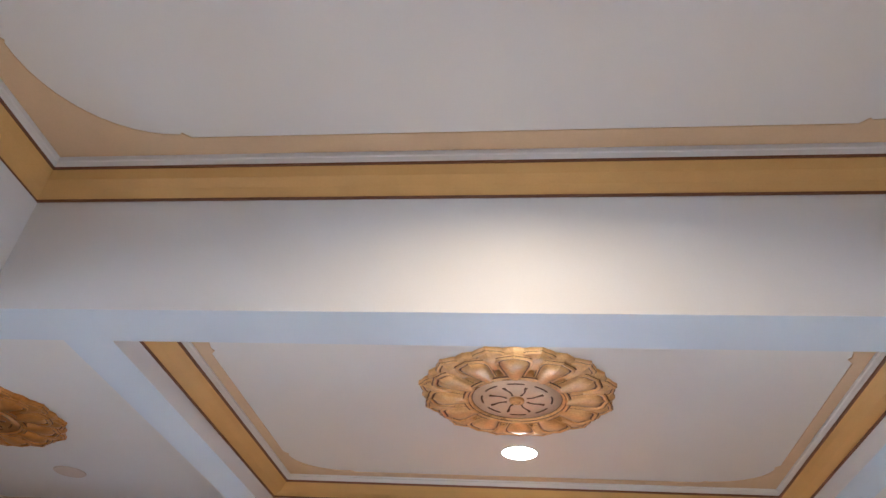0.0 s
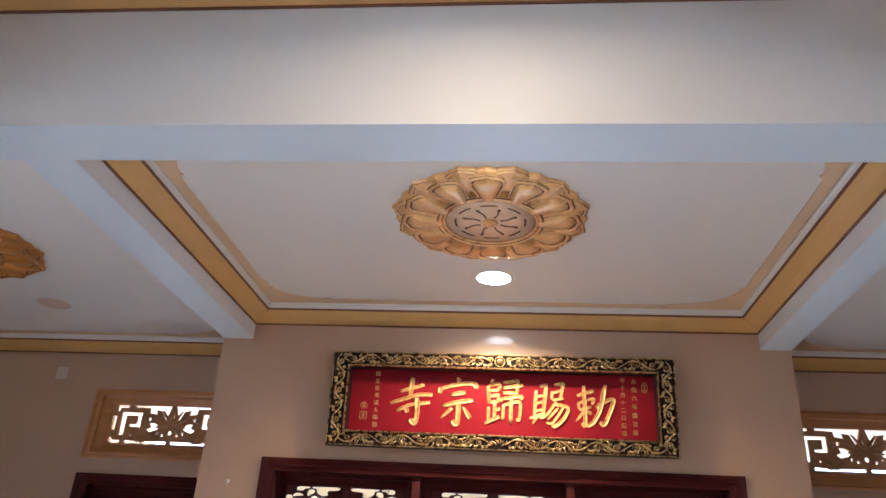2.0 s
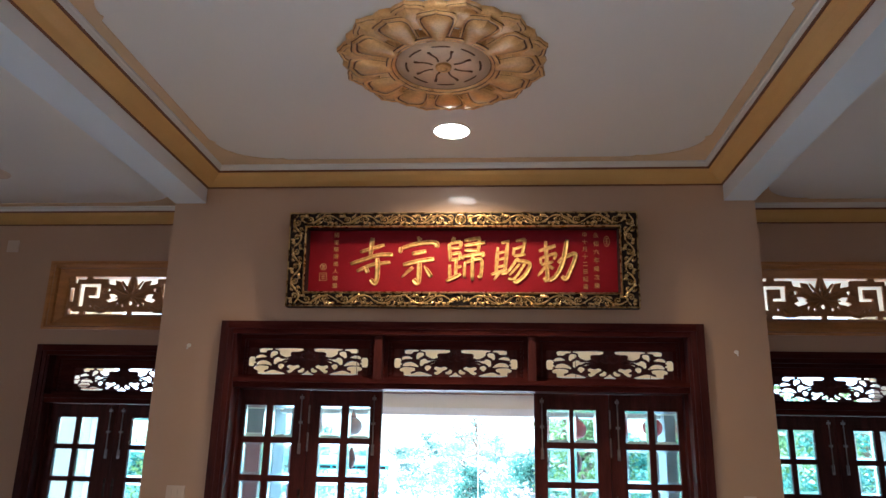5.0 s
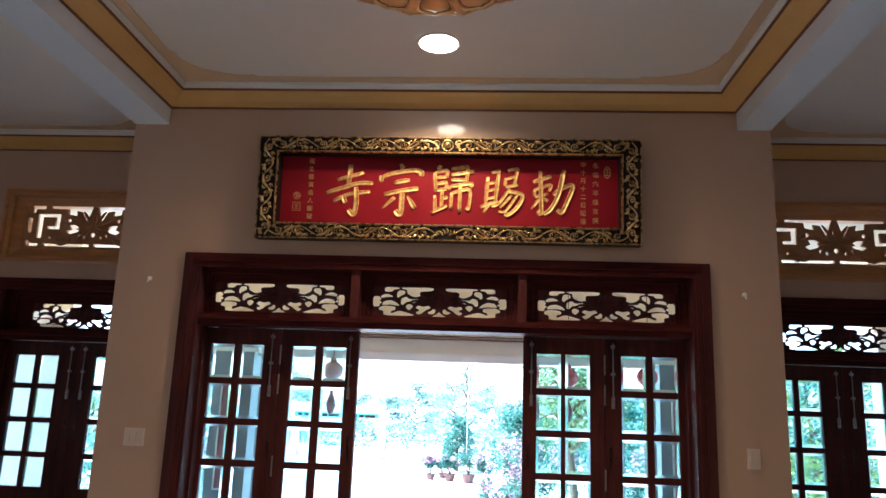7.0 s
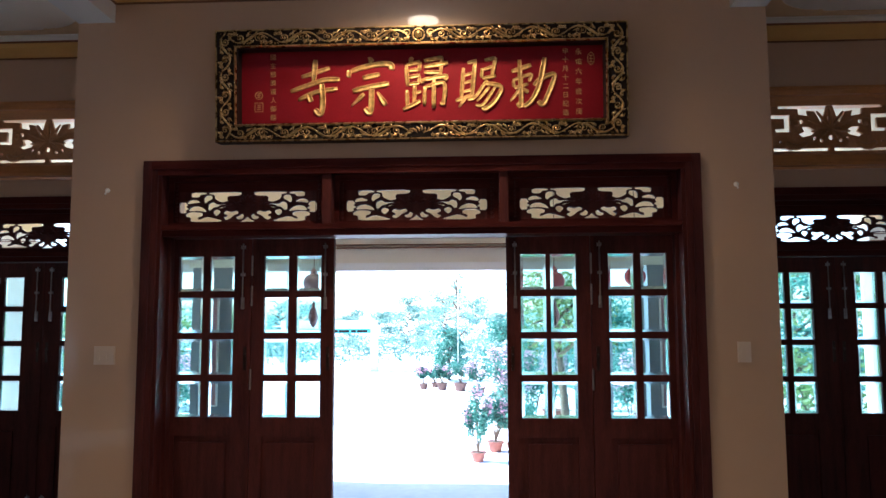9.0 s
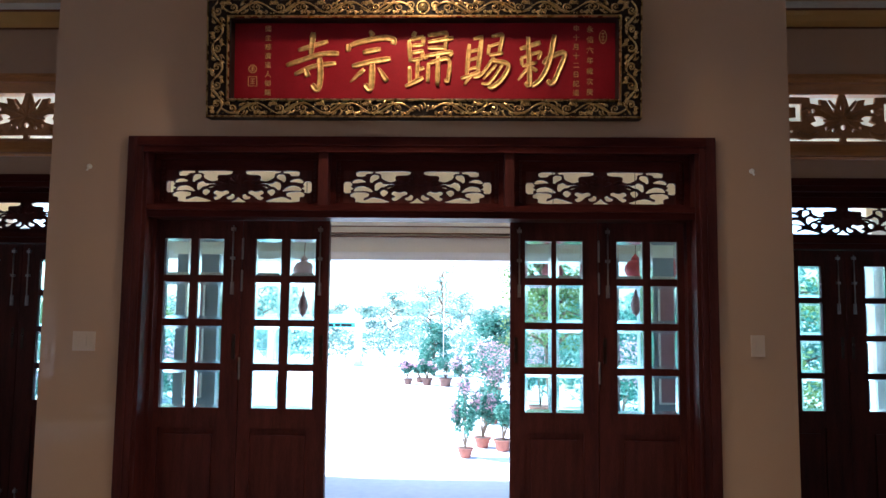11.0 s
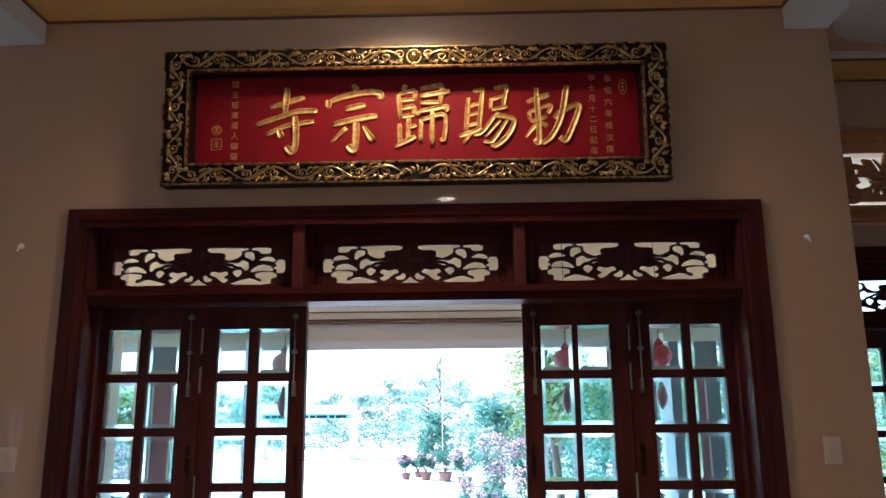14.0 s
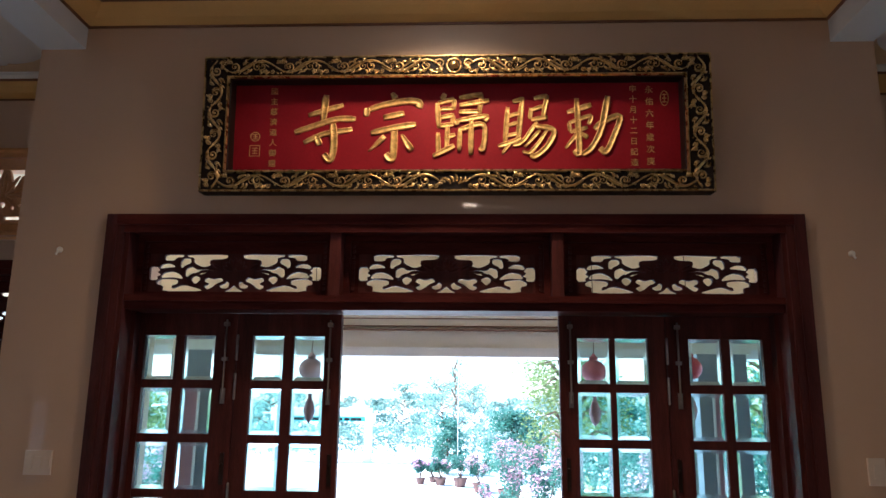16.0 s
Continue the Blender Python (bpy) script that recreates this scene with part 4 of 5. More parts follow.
def scroll_mesh(length, half, seed, stem=0.0056):
    """One length of vine: an S stem that rolls up into a spiral at either end, with side shoots, curled leaves and buds."""
    rnd = random.Random(seed)
    bm = bmesh.new()
    pts, rad = [], []
    for k in range(25):
        t = k / 24
        pts.append((length * (t - 0.5), -0.004 - 0.003 * math.sin(math.pi * t), half * 0.74 * math.sin(2 * math.pi * t)))
        rad.append(stem * (0.55 + 0.75 * math.sin(math.pi * t)))
    tube(bm, pts, rad, 6, 0.8)
    for side in (-1, 1):
        spiral(bm, side * length * 0.25, -side * half * 0.02, half * 0.56, 1.3, math.pi / 2 if side < 0 else -math.pi / 2, -1, thick=stem * 0.72)
        for k in range(3):
            a = (0.4 + 0.6 * k) if side > 0 else (math.pi + 0.4 + 0.6 * k)
            curl_leaf(bm, side * length * (0.30 + 0.05 * k), side * half * 0.5, half * rnd.uniform(0.5, 0.8), a, rnd.uniform(0.008, 0.012))
        curl_leaf(bm, side * length * 0.06, side * half * 0.3, half * 0.9, side * 1.3, 0.011)
        curl_leaf(bm, side * length * 0.12, -side * half * 0.45, half * 0.6, -side * 1.0, 0.010)
        spiral(bm, side * length * 0.44, side * half * 0.62, half * 0.26, 1.1, rnd.uniform(0, 6.28), side, thick=stem * 0.6)
        for k in range(2):
            bmesh.ops.create_uvsphere(bm, u_segments=7, v_segments=5, radius=rnd.uniform(0.003, 0.0055), matrix=Matrix.Translation((side * length * rnd.uniform(0.05, 0.48), -0.004, -side * half * rnd.uniform(0.55, 0.9))))
    bmesh.ops.recalc_face_normals(bm, faces=bm.faces)
    me = bpy.data.meshes.new("vine_scroll")
    bm.to_mesh(me)
    bm.free()
    me.materials.append(GILT)
    for p in me.polygons:
        p.use_smooth = True
    return me


LONG = [scroll_mesh(0.262, 0.038, k, 0.0052) for k in (3, 8, 13)]
FINE = [scroll_mesh(0.24, 0.036, k, 0.0036) for k in (51, 77)]
TALL = [scroll_mesh(0.205, 0.040, k) for k in (21, 34)]


def place_scroll(me, x, z, turn, flip):
    p = new("vine_scroll", me)
    p.parent = board_frame
    p.location = (x, 0.002, z)
    p.rotation_euler = (0, turn, 0)
    p.scale = (-1 if flip else 1, 1, 1)


def overlay(me, x, z, turn, flip):
    p = new("vine_scroll", me)
    p.parent = board_frame
    p.location = (x, 0.004, z)
    p.rotation_euler = (0, turn, 0)
    p.scale = (-0.92 if flip else 0.92, 0.8, -0.95)


TOPZ, LOWZ, SIDEX = (SH + IZ1) / 2 + 0.003, IZ0 / 2 - 0.003, (SW + IW) / 2 + 0.003
for side in (-1, 1):
    for k in range(4):
        place_scroll(LONG[k % 3], side * (0.195 + 0.262 * k), TOPZ, 0, side < 0)
        overlay(FINE[k % 2], side * (0.24 + 0.262 * k) * 0.97, TOPZ, 0, side > 0)
        overlay(FINE[(k + 1) % 2], side * (0.24 + 0.262 * k) * 0.97, LOWZ, 0, side > 0)
        place_scroll(LONG[(k + 1) % 3], side * (0.195 + 0.262 * k), LOWZ, math.pi if k % 2 else 0, side < 0)
    for k in range(3):
        overlay(FINE[k % 2], side * SIDEX, 0.125 + 0.205 * k, math.pi / 2, side > 0)
        place_scroll(TALL[k % 2], side * SIDEX, 0.125 + 0.205 * k, math.pi / 2, side < 0)
bm = bmesh.new()
bmesh.ops.create_uvsphere(bm, u_segments=20, v_segments=12, radius=0.022, matrix=Matrix.Translation((0, -0.004, TOPZ)))
part("boss", bm, GILT, board_frame, "round gilt boss", smooth=True)
bm = bmesh.new()
tube(bm, [(0.034 * math.cos(a), -0.001, TOPZ + 0.034 * math.sin(a)) for a in [k * 0.314159 for k in range(21)]], [0.005] * 21, 6)
for side in (-1, 1):
    spiral(bm, side * 0.066, TOPZ + 0.008, 0.022, 1.3, 0.0 if side > 0 else math.pi, side, thick=0.004)
    for k in range(3):
        curl_leaf(bm, side * 0.05, TOPZ - 0.014, 0.03, (-0.6 + 0.5 * k) if side > 0 else (2.8 + 0.5 * k), 0.009)
part("boss_ring", bm, GILT, board_frame, smooth=True)
bm = bmesh.new()
for k in range(9):
    curl_leaf(bm, 0.012 * (k - 4), LOWZ - 0.015 + 0.006 * (k % 3), 0.034, math.pi * (1 - k / 8) - 0.4, 0.010)
part("fleuron", bm, GILT, board_frame, "gilt fleuron", smooth=True)


def smooth_line(pts, n=5):
    out = []
    p = [Vector(q) for q in pts]
    p = [2 * p[0] - p[1]] + p + [2 * p[-1] - p[-2]]
    for a, b, c, d in zip(p, p[1:], p[2:], p[3:]):
        for k in range(n):
            t = k / n
            out.append(0.5 * ((2 * b) + (c - a) * t + (2 * a - 5 * b + 4 * c - d) * t * t + (3 * b - a - 3 * c + d) * t ** 3))
    out.append(p[-2])
    return out


GROOVED = ((-1.0, -0.2), (-0.97, 0.7), (-0.82, 1.0), (-0.62, 0.85), (-0.45, 0.45), (0.0, 0.3), (0.45, 0.45), (0.62, 0.85), (0.82, 1.0), (0.97, 0.7), (1.0, -0.2))
UNIT = 0.000922


def brush(name, x, z, strokes):
    """A carved character: each stroke is (width, width at its end, points), drawn in its own small units round (x, z)."""
    first = None
    for n, (w0, w1, pts) in enumerate(strokes):
        bm = bmesh.new()
        line = smooth_line([Vector((x + px * UNIT, z - py * UNIT)) for px, py in pts])
        m = len(line)
        rad = []
        for k in range(m):
            t = k / (m - 1)
            r = (w0 + (w1 - w0) * t) * 1.14 * UNIT / 2
            edge = min(t, 1 - t) * m
            rad.append(r * (0.7 if edge < 0.5 else 0.96 if edge < 1.5 else 1.0))
        rings = []
        for k, q in enumerate(line):
            d = (line[min(k + 1, m - 1)] - line[max(k - 1, 0)]).normalized()
            side = Vector((-d.y, d.x))
            rings.append([bm.verts.new((q.x + side.x * rad[k] * u, FIELD_Y + 0.001 - 0.0004 * n - 0.5 * rad[k] * h, q.y + side.y * rad[k] * u)) for u, h in GROOVED])
        for a, b in zip(rings, rings[1:]):
            for k in range(len(GROOVED) - 1):
                bm.faces.new((a[k], a[k + 1], b[k + 1], b[k]))
        bm.faces.new(rings[0][::-1])
        bm.faces.new(rings[-1])
        ob = part("stroke" if first else name, bm, CHARACTER, first or SIGN, "" if first else "gilded raised character", smooth=True)
        first = first or ob


CZ = 0.338
brush("character", -0.620, CZ, [(26, 26, [(-94, -62), (91, -117)]), (34, 30, [(-1, -172), (-14, -32)]), (26, 28, [(-164, 30), (-54, -7), (56, -40), (158, -42)]),
      (24, 26, [(-114, 86), (-4, 38), (141, 16)]), (34, 30, [(39, -17), (46, 78), (41, 148), (24, 178), (-6, 146)]), (22, 36, [(-49, 48), (-29, 98)])])
brush("character", -0.290, CZ, [(16, 36, [(-14, -182), (7, -150)]), (32, 28, [(-140, -100), (-145, -54)]), (26, 36, [(-140, -88), (-50, -117), (70, -137), (130, -127), (130, -97)]),
      (30, 30, [(-55, -47), (55, -70)]), (28, 32, [(-120, 36), (-10, 10), (115, -10)]), (34, 32, [(5, 8), (0, 148), (-15, 173), (-40, 146)]), (30, 10, [(-45, 53), (-130, 133)]), (16, 38, [(40, 43), (95, 128)])])
brush("character", 0.038, CZ, [(24, 26, [(-90, -175), (-105, -145)]), (24, 24, [(-130, -125), (-120, 10)]), (22, 24, [(-125, -125), (-40, -145)]), (24, 22, [(-40, -145), (-45, -90)]),
      (20, 20, [(-115, -90), (-45, -95)]), (22, 22, [(-115, -45), (-40, -60)]), (22, 22, [(-45, -55), (-50, -10)]), (22, 22, [(-115, 0), (-45, -10)]),
      (24, 22, [(-75, -5), (-80, 130)]), (22, 24, [(-125, 35), (-122, 145)]), (20, 20, [(-75, 60), (-35, 45)]), (22, 28, [(-150, 160), (-40, 105)]),
      (22, 24, [(-15, -150), (105, -170)]), (24, 22, [(100, -168), (90, -65)]), (22, 26, [(-15, -110), (140, -135)]), (22, 22, [(-15, -75), (95, -75)]),
      (24, 22, [(-30, -25), (-25, -5)]), (22, 26, [(-30, -25), (120, -50), (115, -25)]), (22, 22, [(-10, 15), (-15, 135)]), (22, 24, [(-10, 20), (110, -5), (108, 120), (90, 115)]), (24, 26, [(48, -40), (45, 155)])])
brush("character", 0.340, CZ, [(24, 24, [(-91, -100), (-106, 95)]), (20, 22, [(-66, -130), (-6, -145)]), (26, 26, [(-16, -140), (-41, 95)]), (18, 18, [(-91, -50), (-26, -70)]), (18, 18, [(-96, 0), (-31, -20)]),
      (18, 18, [(-101, 55), (-36, 40)]), (22, 20, [(-141, 110), (-56, 80), (-26, 60)]), (22, 14, [(-76, 85), (-121, 150)]), (20, 20, [(29, -95), (24, -35)]), (20, 22, [(44, -145), (114, -160)]), (22, 22, [(114, -160), (89, -45)]),
      (18, 18, [(34, -85), (94, -105)]), (20, 20, [(29, -30), (114, -45)]), (20, 16, [(59, -20), (-16, 85), (-66, 105)]), (24, 26, [(44, 0), (144, 25), (114, 105), (54, 160), (24, 155)]), (18, 14, [(74, 25), (-6, 115)]), (18, 14, [(114, 20), (34, 135), (-16, 140)])])
brush("character", 0.658, CZ, [(24, 28, [(-131, -70), (-6, -110)]), (28, 28, [(-81, -145), (-71, 135), (-96, 130)]), (20, 20, [(-121, -15), (-116, 30)]), (20, 20, [(-121, -15), (-11, -50), (-21, -5)]), (20, 20, [(-116, 35), (-26, 10)]),
      (24, 12, [(-81, 45), (-141, 120)]), (18, 24, [(-61, 40), (-26, 65)]), (26, 28, [(9, 20), (54, -20), (139, -45), (99, 75), (64, 140), (34, 120)]), (32, 24, [(79, -155), (44, 15), (-6, 115), (-56, 155)])])


def written(text, x, z0, z1, size):
    """A column of small characters, one below the other."""
    step = (z1 - z0) / (len(text) - 1)
    for k, ch in enumerate(text):
        cu = bpy.data.curves.new("small_character", "FONT")
        cu.body, cu.size, cu.extrude, cu.align_x, cu.align_y = ch, size, 0.0015, "CENTER", "CENTER"
        tmp = bpy.data.objects.new("small_character", cu)
        me = bpy.data.meshes.new_from_object(tmp)
        bpy.data.objects.remove(tmp)
        bpy.data.curves.remove(cu)
        me.materials.append(CHARACTER)
        p = new("small_character", me)
        p.parent = SIGN
        p.location = (x, FIELD_Y - 0.0015, z1 - step * k)
        p.rotation_euler = (radians(90), 0, 0)


written("國主慈濟道人御題", -0.876, 0.155, 0.515, 0.037)
written("永佑六年歲次庚", 0.926, 0.160, 0.510, 0.039)
written("申十月十二日記造", 0.850, 0.155, 0.515, 0.037)


def seal(x, z, w, h, round_):
    bm = bmesh.new()
    n = 24 if round_ else 4
    pts = []
    for k in range(n + 1):
        a = 2 * math.pi * (k + (0 if round_ else 0.5)) / n
        f = 1.0 if round_ else 1.414
        pts.append((x + w * f * math.cos(a), FIELD_Y, z + h * f * math.sin(a)))
    tube(bm, pts, [0.0022] * (n + 1), 5)
    for k in range(3):
        zz = z + h * 0.5 * (k - 1)
        tube(bm, [(x - w * 0.55, FIELD_Y, zz), (x + w * 0.55, FIELD_Y, zz)], [0.0022, 0.0022], 5)
    tube(bm, [(x, FIELD_Y, z - h * 0.6), (x, FIELD_Y, z + h * 0.6)], [0.002, 0.002], 5)
    part("seal", bm, CHARACTER, SIGN, "small outlined seal")


seal(0.998, 0.470, 0.019, 0.036, True)
seal(-0.963, 0.290, 0.022, 0.022, True)
seal(-0.963, 0.220, 0.024, 0.026, False)


# ---- side windows: first known by its reflection, others added for daylight ----
for k, (sx, (a, b, z0, z1)) in enumerate([(-1, GLAZED[0]), (-1, FILL_WINDOWS[0]), (1, FILL_WINDOWS[0])]):
    w = tagged(new(f"window_{k + 1}"), "dark wooden glazed window in an unseen side wall", "window", kind="structure")
    x0, x1 = sorted((sx * (ROOM_X + 0.05), sx * (ROOM_X + 0.13)))
    part("window_frame", boxes((x0, x1, a, a + 0.07, z0, z1), (x0, x1, b - 0.07, b, z0, z1), (x0, x1, a + 0.07, b - 0.07, z1 - 0.07, z1), (x0, x1, a + 0.07, b - 0.07, z0, z0 + 0.07), bevel=0.004), WOOD, w)
    for yy in [a + (b - a) * q / 4 for q in (1, 2, 3)]:
        part("glazing_bar", boxes((x0 + 0.02, x1 - 0.02, yy - 0.022, yy + 0.022, z0 + 0.07, z1 - 0.07)), WOOD, w)
    for zz in [z0 + (z1 - z0) * q / 4 for q in (1, 2, 3)]:
        part("glazing_bar", boxes((x0 + 0.025, x1 - 0.025, a + 0.07, b - 0.07, zz - 0.02, zz + 0.02)), WOOD, w)

# ---- outside ----
YARD = -0.9
# the porch beam stands open on either side of the middle span
SPANS = ((-7, -4.05), (-2.95, 2.95), (4.0, 7))
structure("ground", boxes((-400, 400, 4.8, 600, -1.4, YARD), (-400, 400, -400, -12, -1.4, YARD), (-400, -7, -12, 4.8, -1.4, YARD), (7, 400, -12, 4.8, -1.4, YARD)), CONCRETE, "pale concrete yard in full sun", "ground")
structure("porch_floor", boxes((-7, 7, 0.9, 3.6, YARD, -0.02), (-7, 7, -12, -9.2, YARD, -0.02)), CONCRETE, "pale porch floor", "floor")
structure("porch_steps", boxes(*[(-4, 4, 3.6 + 0.3 * k, 3.9 + 0.3 * k, YARD, -0.24 - 0.22 * k) for k in range(4)]), CONCRETE, "pale stone steps down to the yard", "steps")
structure("porch_roof", boxes((-7, 7, 1.11, 3.35, 3.12, 3.24)), DIMMED_PLASTER, "cream plaster porch ceiling, dimness put in its colour", "ceiling")
structure("porch_fascia", boxes(*[(a, b, 2.925, 3.22, 1.995, 2.072) for a, b in SPANS]), WHITEWASH, "white painted lower edge of the porch beam", "beam")
structure("porch_beam", boxes(*[(a, b, *r) for a, b in SPANS for r in ((2.95, 3.2, 2.072, 2.40), (2.905, 2.95, 2.218, 2.24), (2.88, 2.95, 2.247, 2.303), (2.86, 2.95, 2.312, 2.40))]), PLASTER, "cream plaster porch beam with raised bands", "beam")


structure("porch_pier_left", boxes((-7, -4.1, 2.97, 3.18, -0.02, 2.07)), WHITEWASH, "white painted pier at the side of the porch", "wall")
structure("porch_pier_right", boxes((4.05, 7, 2.97, 3.18, -0.02, 2.07)), WHITEWASH, "white painted pier at the side of the porch", "wall")
structure("porch_trim_line", boxes(*[(a, b, 2.86, 2.95, z, z + 0.007) for a, b in SPANS for z in (2.211, 2.240, 2.3035)]), LINE, "thin dark line along the porch beam", "trim")
structure("porch_lintel", boxes(*[(a, b, 2.954, 3.2, 2.40, 3.12) for a, b in SPANS]), SOFFIT, "warm cream plaster above the porch beam", "beam")


def porch_column(x, y):
    ob = thing("porch_column", "square grey porch column with chamfered corners on a plinth", "column", "porch columns", at=(x, y, -0.02))
    part("shaft", boxes((-0.195, 0.195, -0.19, 0.19, 0.30, 2.045), bevel=0.022), COLUMN, ob)
    part("capital", boxes((-0.235, 0.235, -0.19, 0.2, 2.045, 2.12), bevel=0.012), PLASTER, ob, "cream plaster capital")
    part("plinth", boxes((-0.25, 0.25, -0.25, 0.25, 0, 0.14), (-0.225, 0.225, -0.225, 0.225, 0.14, 0.30), bevel=0.012), COLUMN, ob)


def couplet(x, y):
    ob = thing("couplet_board", "faded mauve vertical couplet board hung on a column", "sign", "couplet boards", at=(x, y, 0.72))
    part("board", boxes((-0.075, 0.075, -0.025, 0, 0, 1.05), bevel=0.006), MAUVE, ob)
    part("border", boxes((-0.086, -0.073, -0.034, -0.002, -0.012, 1.062), (0.073, 0.086, -0.034, -0.002, -0.012, 1.062), (-0.073, 0.073, -0.034, -0.002, -0.012, 0.004), (-0.073, 0.073, -0.034, -0.002, 1.046, 1.062), bevel=0.003), PLASTIC, ob, "pale raised border")
    for k in range(5):
        z = 0.94 - 0.2 * k
        part("character", boxes((-0.045, 0.045, -0.029, -0.024, z + 0.03, z + 0.045), (-0.05, 0.05, -0.029, -0.024, z - 0.02, z - 0.005), (-0.008, 0.008, -0.030, -0.024, z - 0.06, z + 0.06)), MAUVE, ob)


for cx in (-2.22, 2.11):
    porch_column(cx, 2.98)
couplet(-2.23, 2.788)
couplet(2.10, 2.788)


def lantern(x, y, z, mat, label):
    ob = thing("hanging_lantern", label, "lantern", "porch lanterns", at=(x, y, z))
    bm = bmesh.new()
    n = 40
    prof = [(0.028, 0.08), (0.056, 0.068), (0.084, 0.036), (0.092, 0.0), (0.084, -0.036), (0.056, -0.068), (0.028, -0.08)]
    lathe(bm, prof, 24)
    part("body", bm, mat, ob, smooth=True)
    bm = bmesh.new()
    lathe(bm, [(0.032, 0.078), (0.034, 0.098), (0.024, 0.105), (0.006, 0.13)], 16)
    part("cap", bm, mat, ob, smooth=True)
    bm = bmesh.new()
    tube(bm, [(0, 0, 0.13), (0.01, 0, 0.35), (0, 0, 3.12 - z)], [0.003, 0.003, 0.003], 6)
    part("cord", bm, GROOVE, ob)
    bm = bmesh.new()
    lathe(bm, [(0.004, -0.078), (0.004, -0.17), (0.016, -0.18), (0.012, -0.20), (0.03, -0.24), (0.045, -0.30), (0.028, -0.36), (0.004, -0.39)], 14)
    part("tassel", bm, MAUVE, ob, smooth=True)


lantern(-1.10, 2.2, 1.845, LANTERN_PALE, "faded pink round cloth lantern with a tassel under the porch")
lantern(0.99, 2.2, 1.85, LANTERN_FADED, "faded red round cloth lantern with a tassel under the porch")
lantern(1.68, 2.2, 1.88, LANTERN_RED, "red round cloth lantern with a tassel under the porch")


def leaves(bm, centre, radii, count, size, rnd, shell=0.35):
    for _ in range(count):
        d = Vector((rnd.gauss(0, 1), rnd.gauss(0, 1), rnd.gauss(0, 1))).normalized()
        r = shell + (1 - shell) * rnd.random() ** 0.8
        lump = 0.8 + 0.35 * noise.noise(d * 2.3 + Vector(centre))
        p = Vector((centre[0] + d.x * radii[0] * r * lump, centre[1] + d.y * radii[1] * r * lump, centre[2] + d.z * radii[2] * r * lump))
        a = Vector((rnd.gauss(0, 1), rnd.gauss(0, 1), rnd.gauss(0, 0.6))).normalized()
        b = a.cross(Vector((rnd.gauss(0, 1), rnd.gauss(0, 1), rnd.gauss(0, 1)))).normalized()
        s = size * rnd.uniform(0.6, 1.4)
        v = [bm.verts.new(p + q) for q in (-a * s, b * s * 0.45, a * s, -b * s * 0.45)]
        bm.faces.new(v)


def leaf_part(name, clumps, mat, parent, seed, label=""):
    rnd = random.Random(seed)
    bm = bmesh.new()
    for centre, radii, count, size in clumps:
        leaves(bm, centre, radii, count, size, rnd)
    me = bpy.data.meshes.new(name)
    bm.to_mesh(me)
    bm.free()
    me.materials.append(mat)
    ob = new(name, me)
    ob.parent = parent
    return tagged(ob, label, kind="stuff")


def potted(x, y, r, h, seed, flowers=0.0, label="", mat=None, clay=None):
    ob = thing("potted_plant", label or "leafy shrub with pink flowers in a terracotta pot", "potted plant", "potted plants in the yard", at=(x, y, YARD))
    bm = bmesh.new()
    ph = r * 1.25
    lathe(bm, [(r * 0.62, 0.0), (r * 0.70, 0.02), (r * 0.95, ph * 0.85), (r * 1.08, ph * 0.86), (r * 1.08, ph), (r * 0.96, ph), (r * 0.92, ph * 0.9)], 20)
    part("pot", bm, clay or TERRACOTTA, ob, smooth=False)
    bm = bmesh.new()
    lathe(bm, [(r * 0.92, ph * 0.88), (r * 0.93, ph * 0.93), (0.01, ph * 0.95)], 16)
    part("soil", bm, SOIL, ob)
    rnd = random.Random(seed)
    bm = bmesh.new()
    clumps, pinks = [], []
    for k in range(6):
        a = rnd.uniform(0, 6.28)
        tip = Vector((math.cos(a) * r * rnd.uniform(0.6, 1.9), math.sin(a) * r * rnd.uniform(0.6, 1.9), ph + h * rnd.uniform(0.45, 0.95)))
        mid = Vector((tip.x * 0.4, tip.y * 0.4, ph + (tip.z - ph) * 0.5))
        tube(bm, [(0, 0, ph * 0.9), mid, tip], [0.012, 0.009, 0.004], 6)
        clumps.append((tip, (r * 1.1, r * 1.1, h * 0.24), 210, 0.031))
        clumps.append((mid + (tip - mid) * 0.4, (r * 0.7, r * 0.7, h * 0.2), 110, 0.034))
        if rnd.random() < flowers:
            pinks.append((tip + Vector((0, 0, 0.05)), (r * 1.0, r * 1.0, h * 0.2), 190, 0.028))
    part("stem", bm, BARK, ob)
    leaf_part("foliage", clumps, mat or LEAVES, ob, seed)
    if pinks:
        leaf_part("blossom", pinks, PINK, ob, seed + 50, "pink bougainvillea flowers")


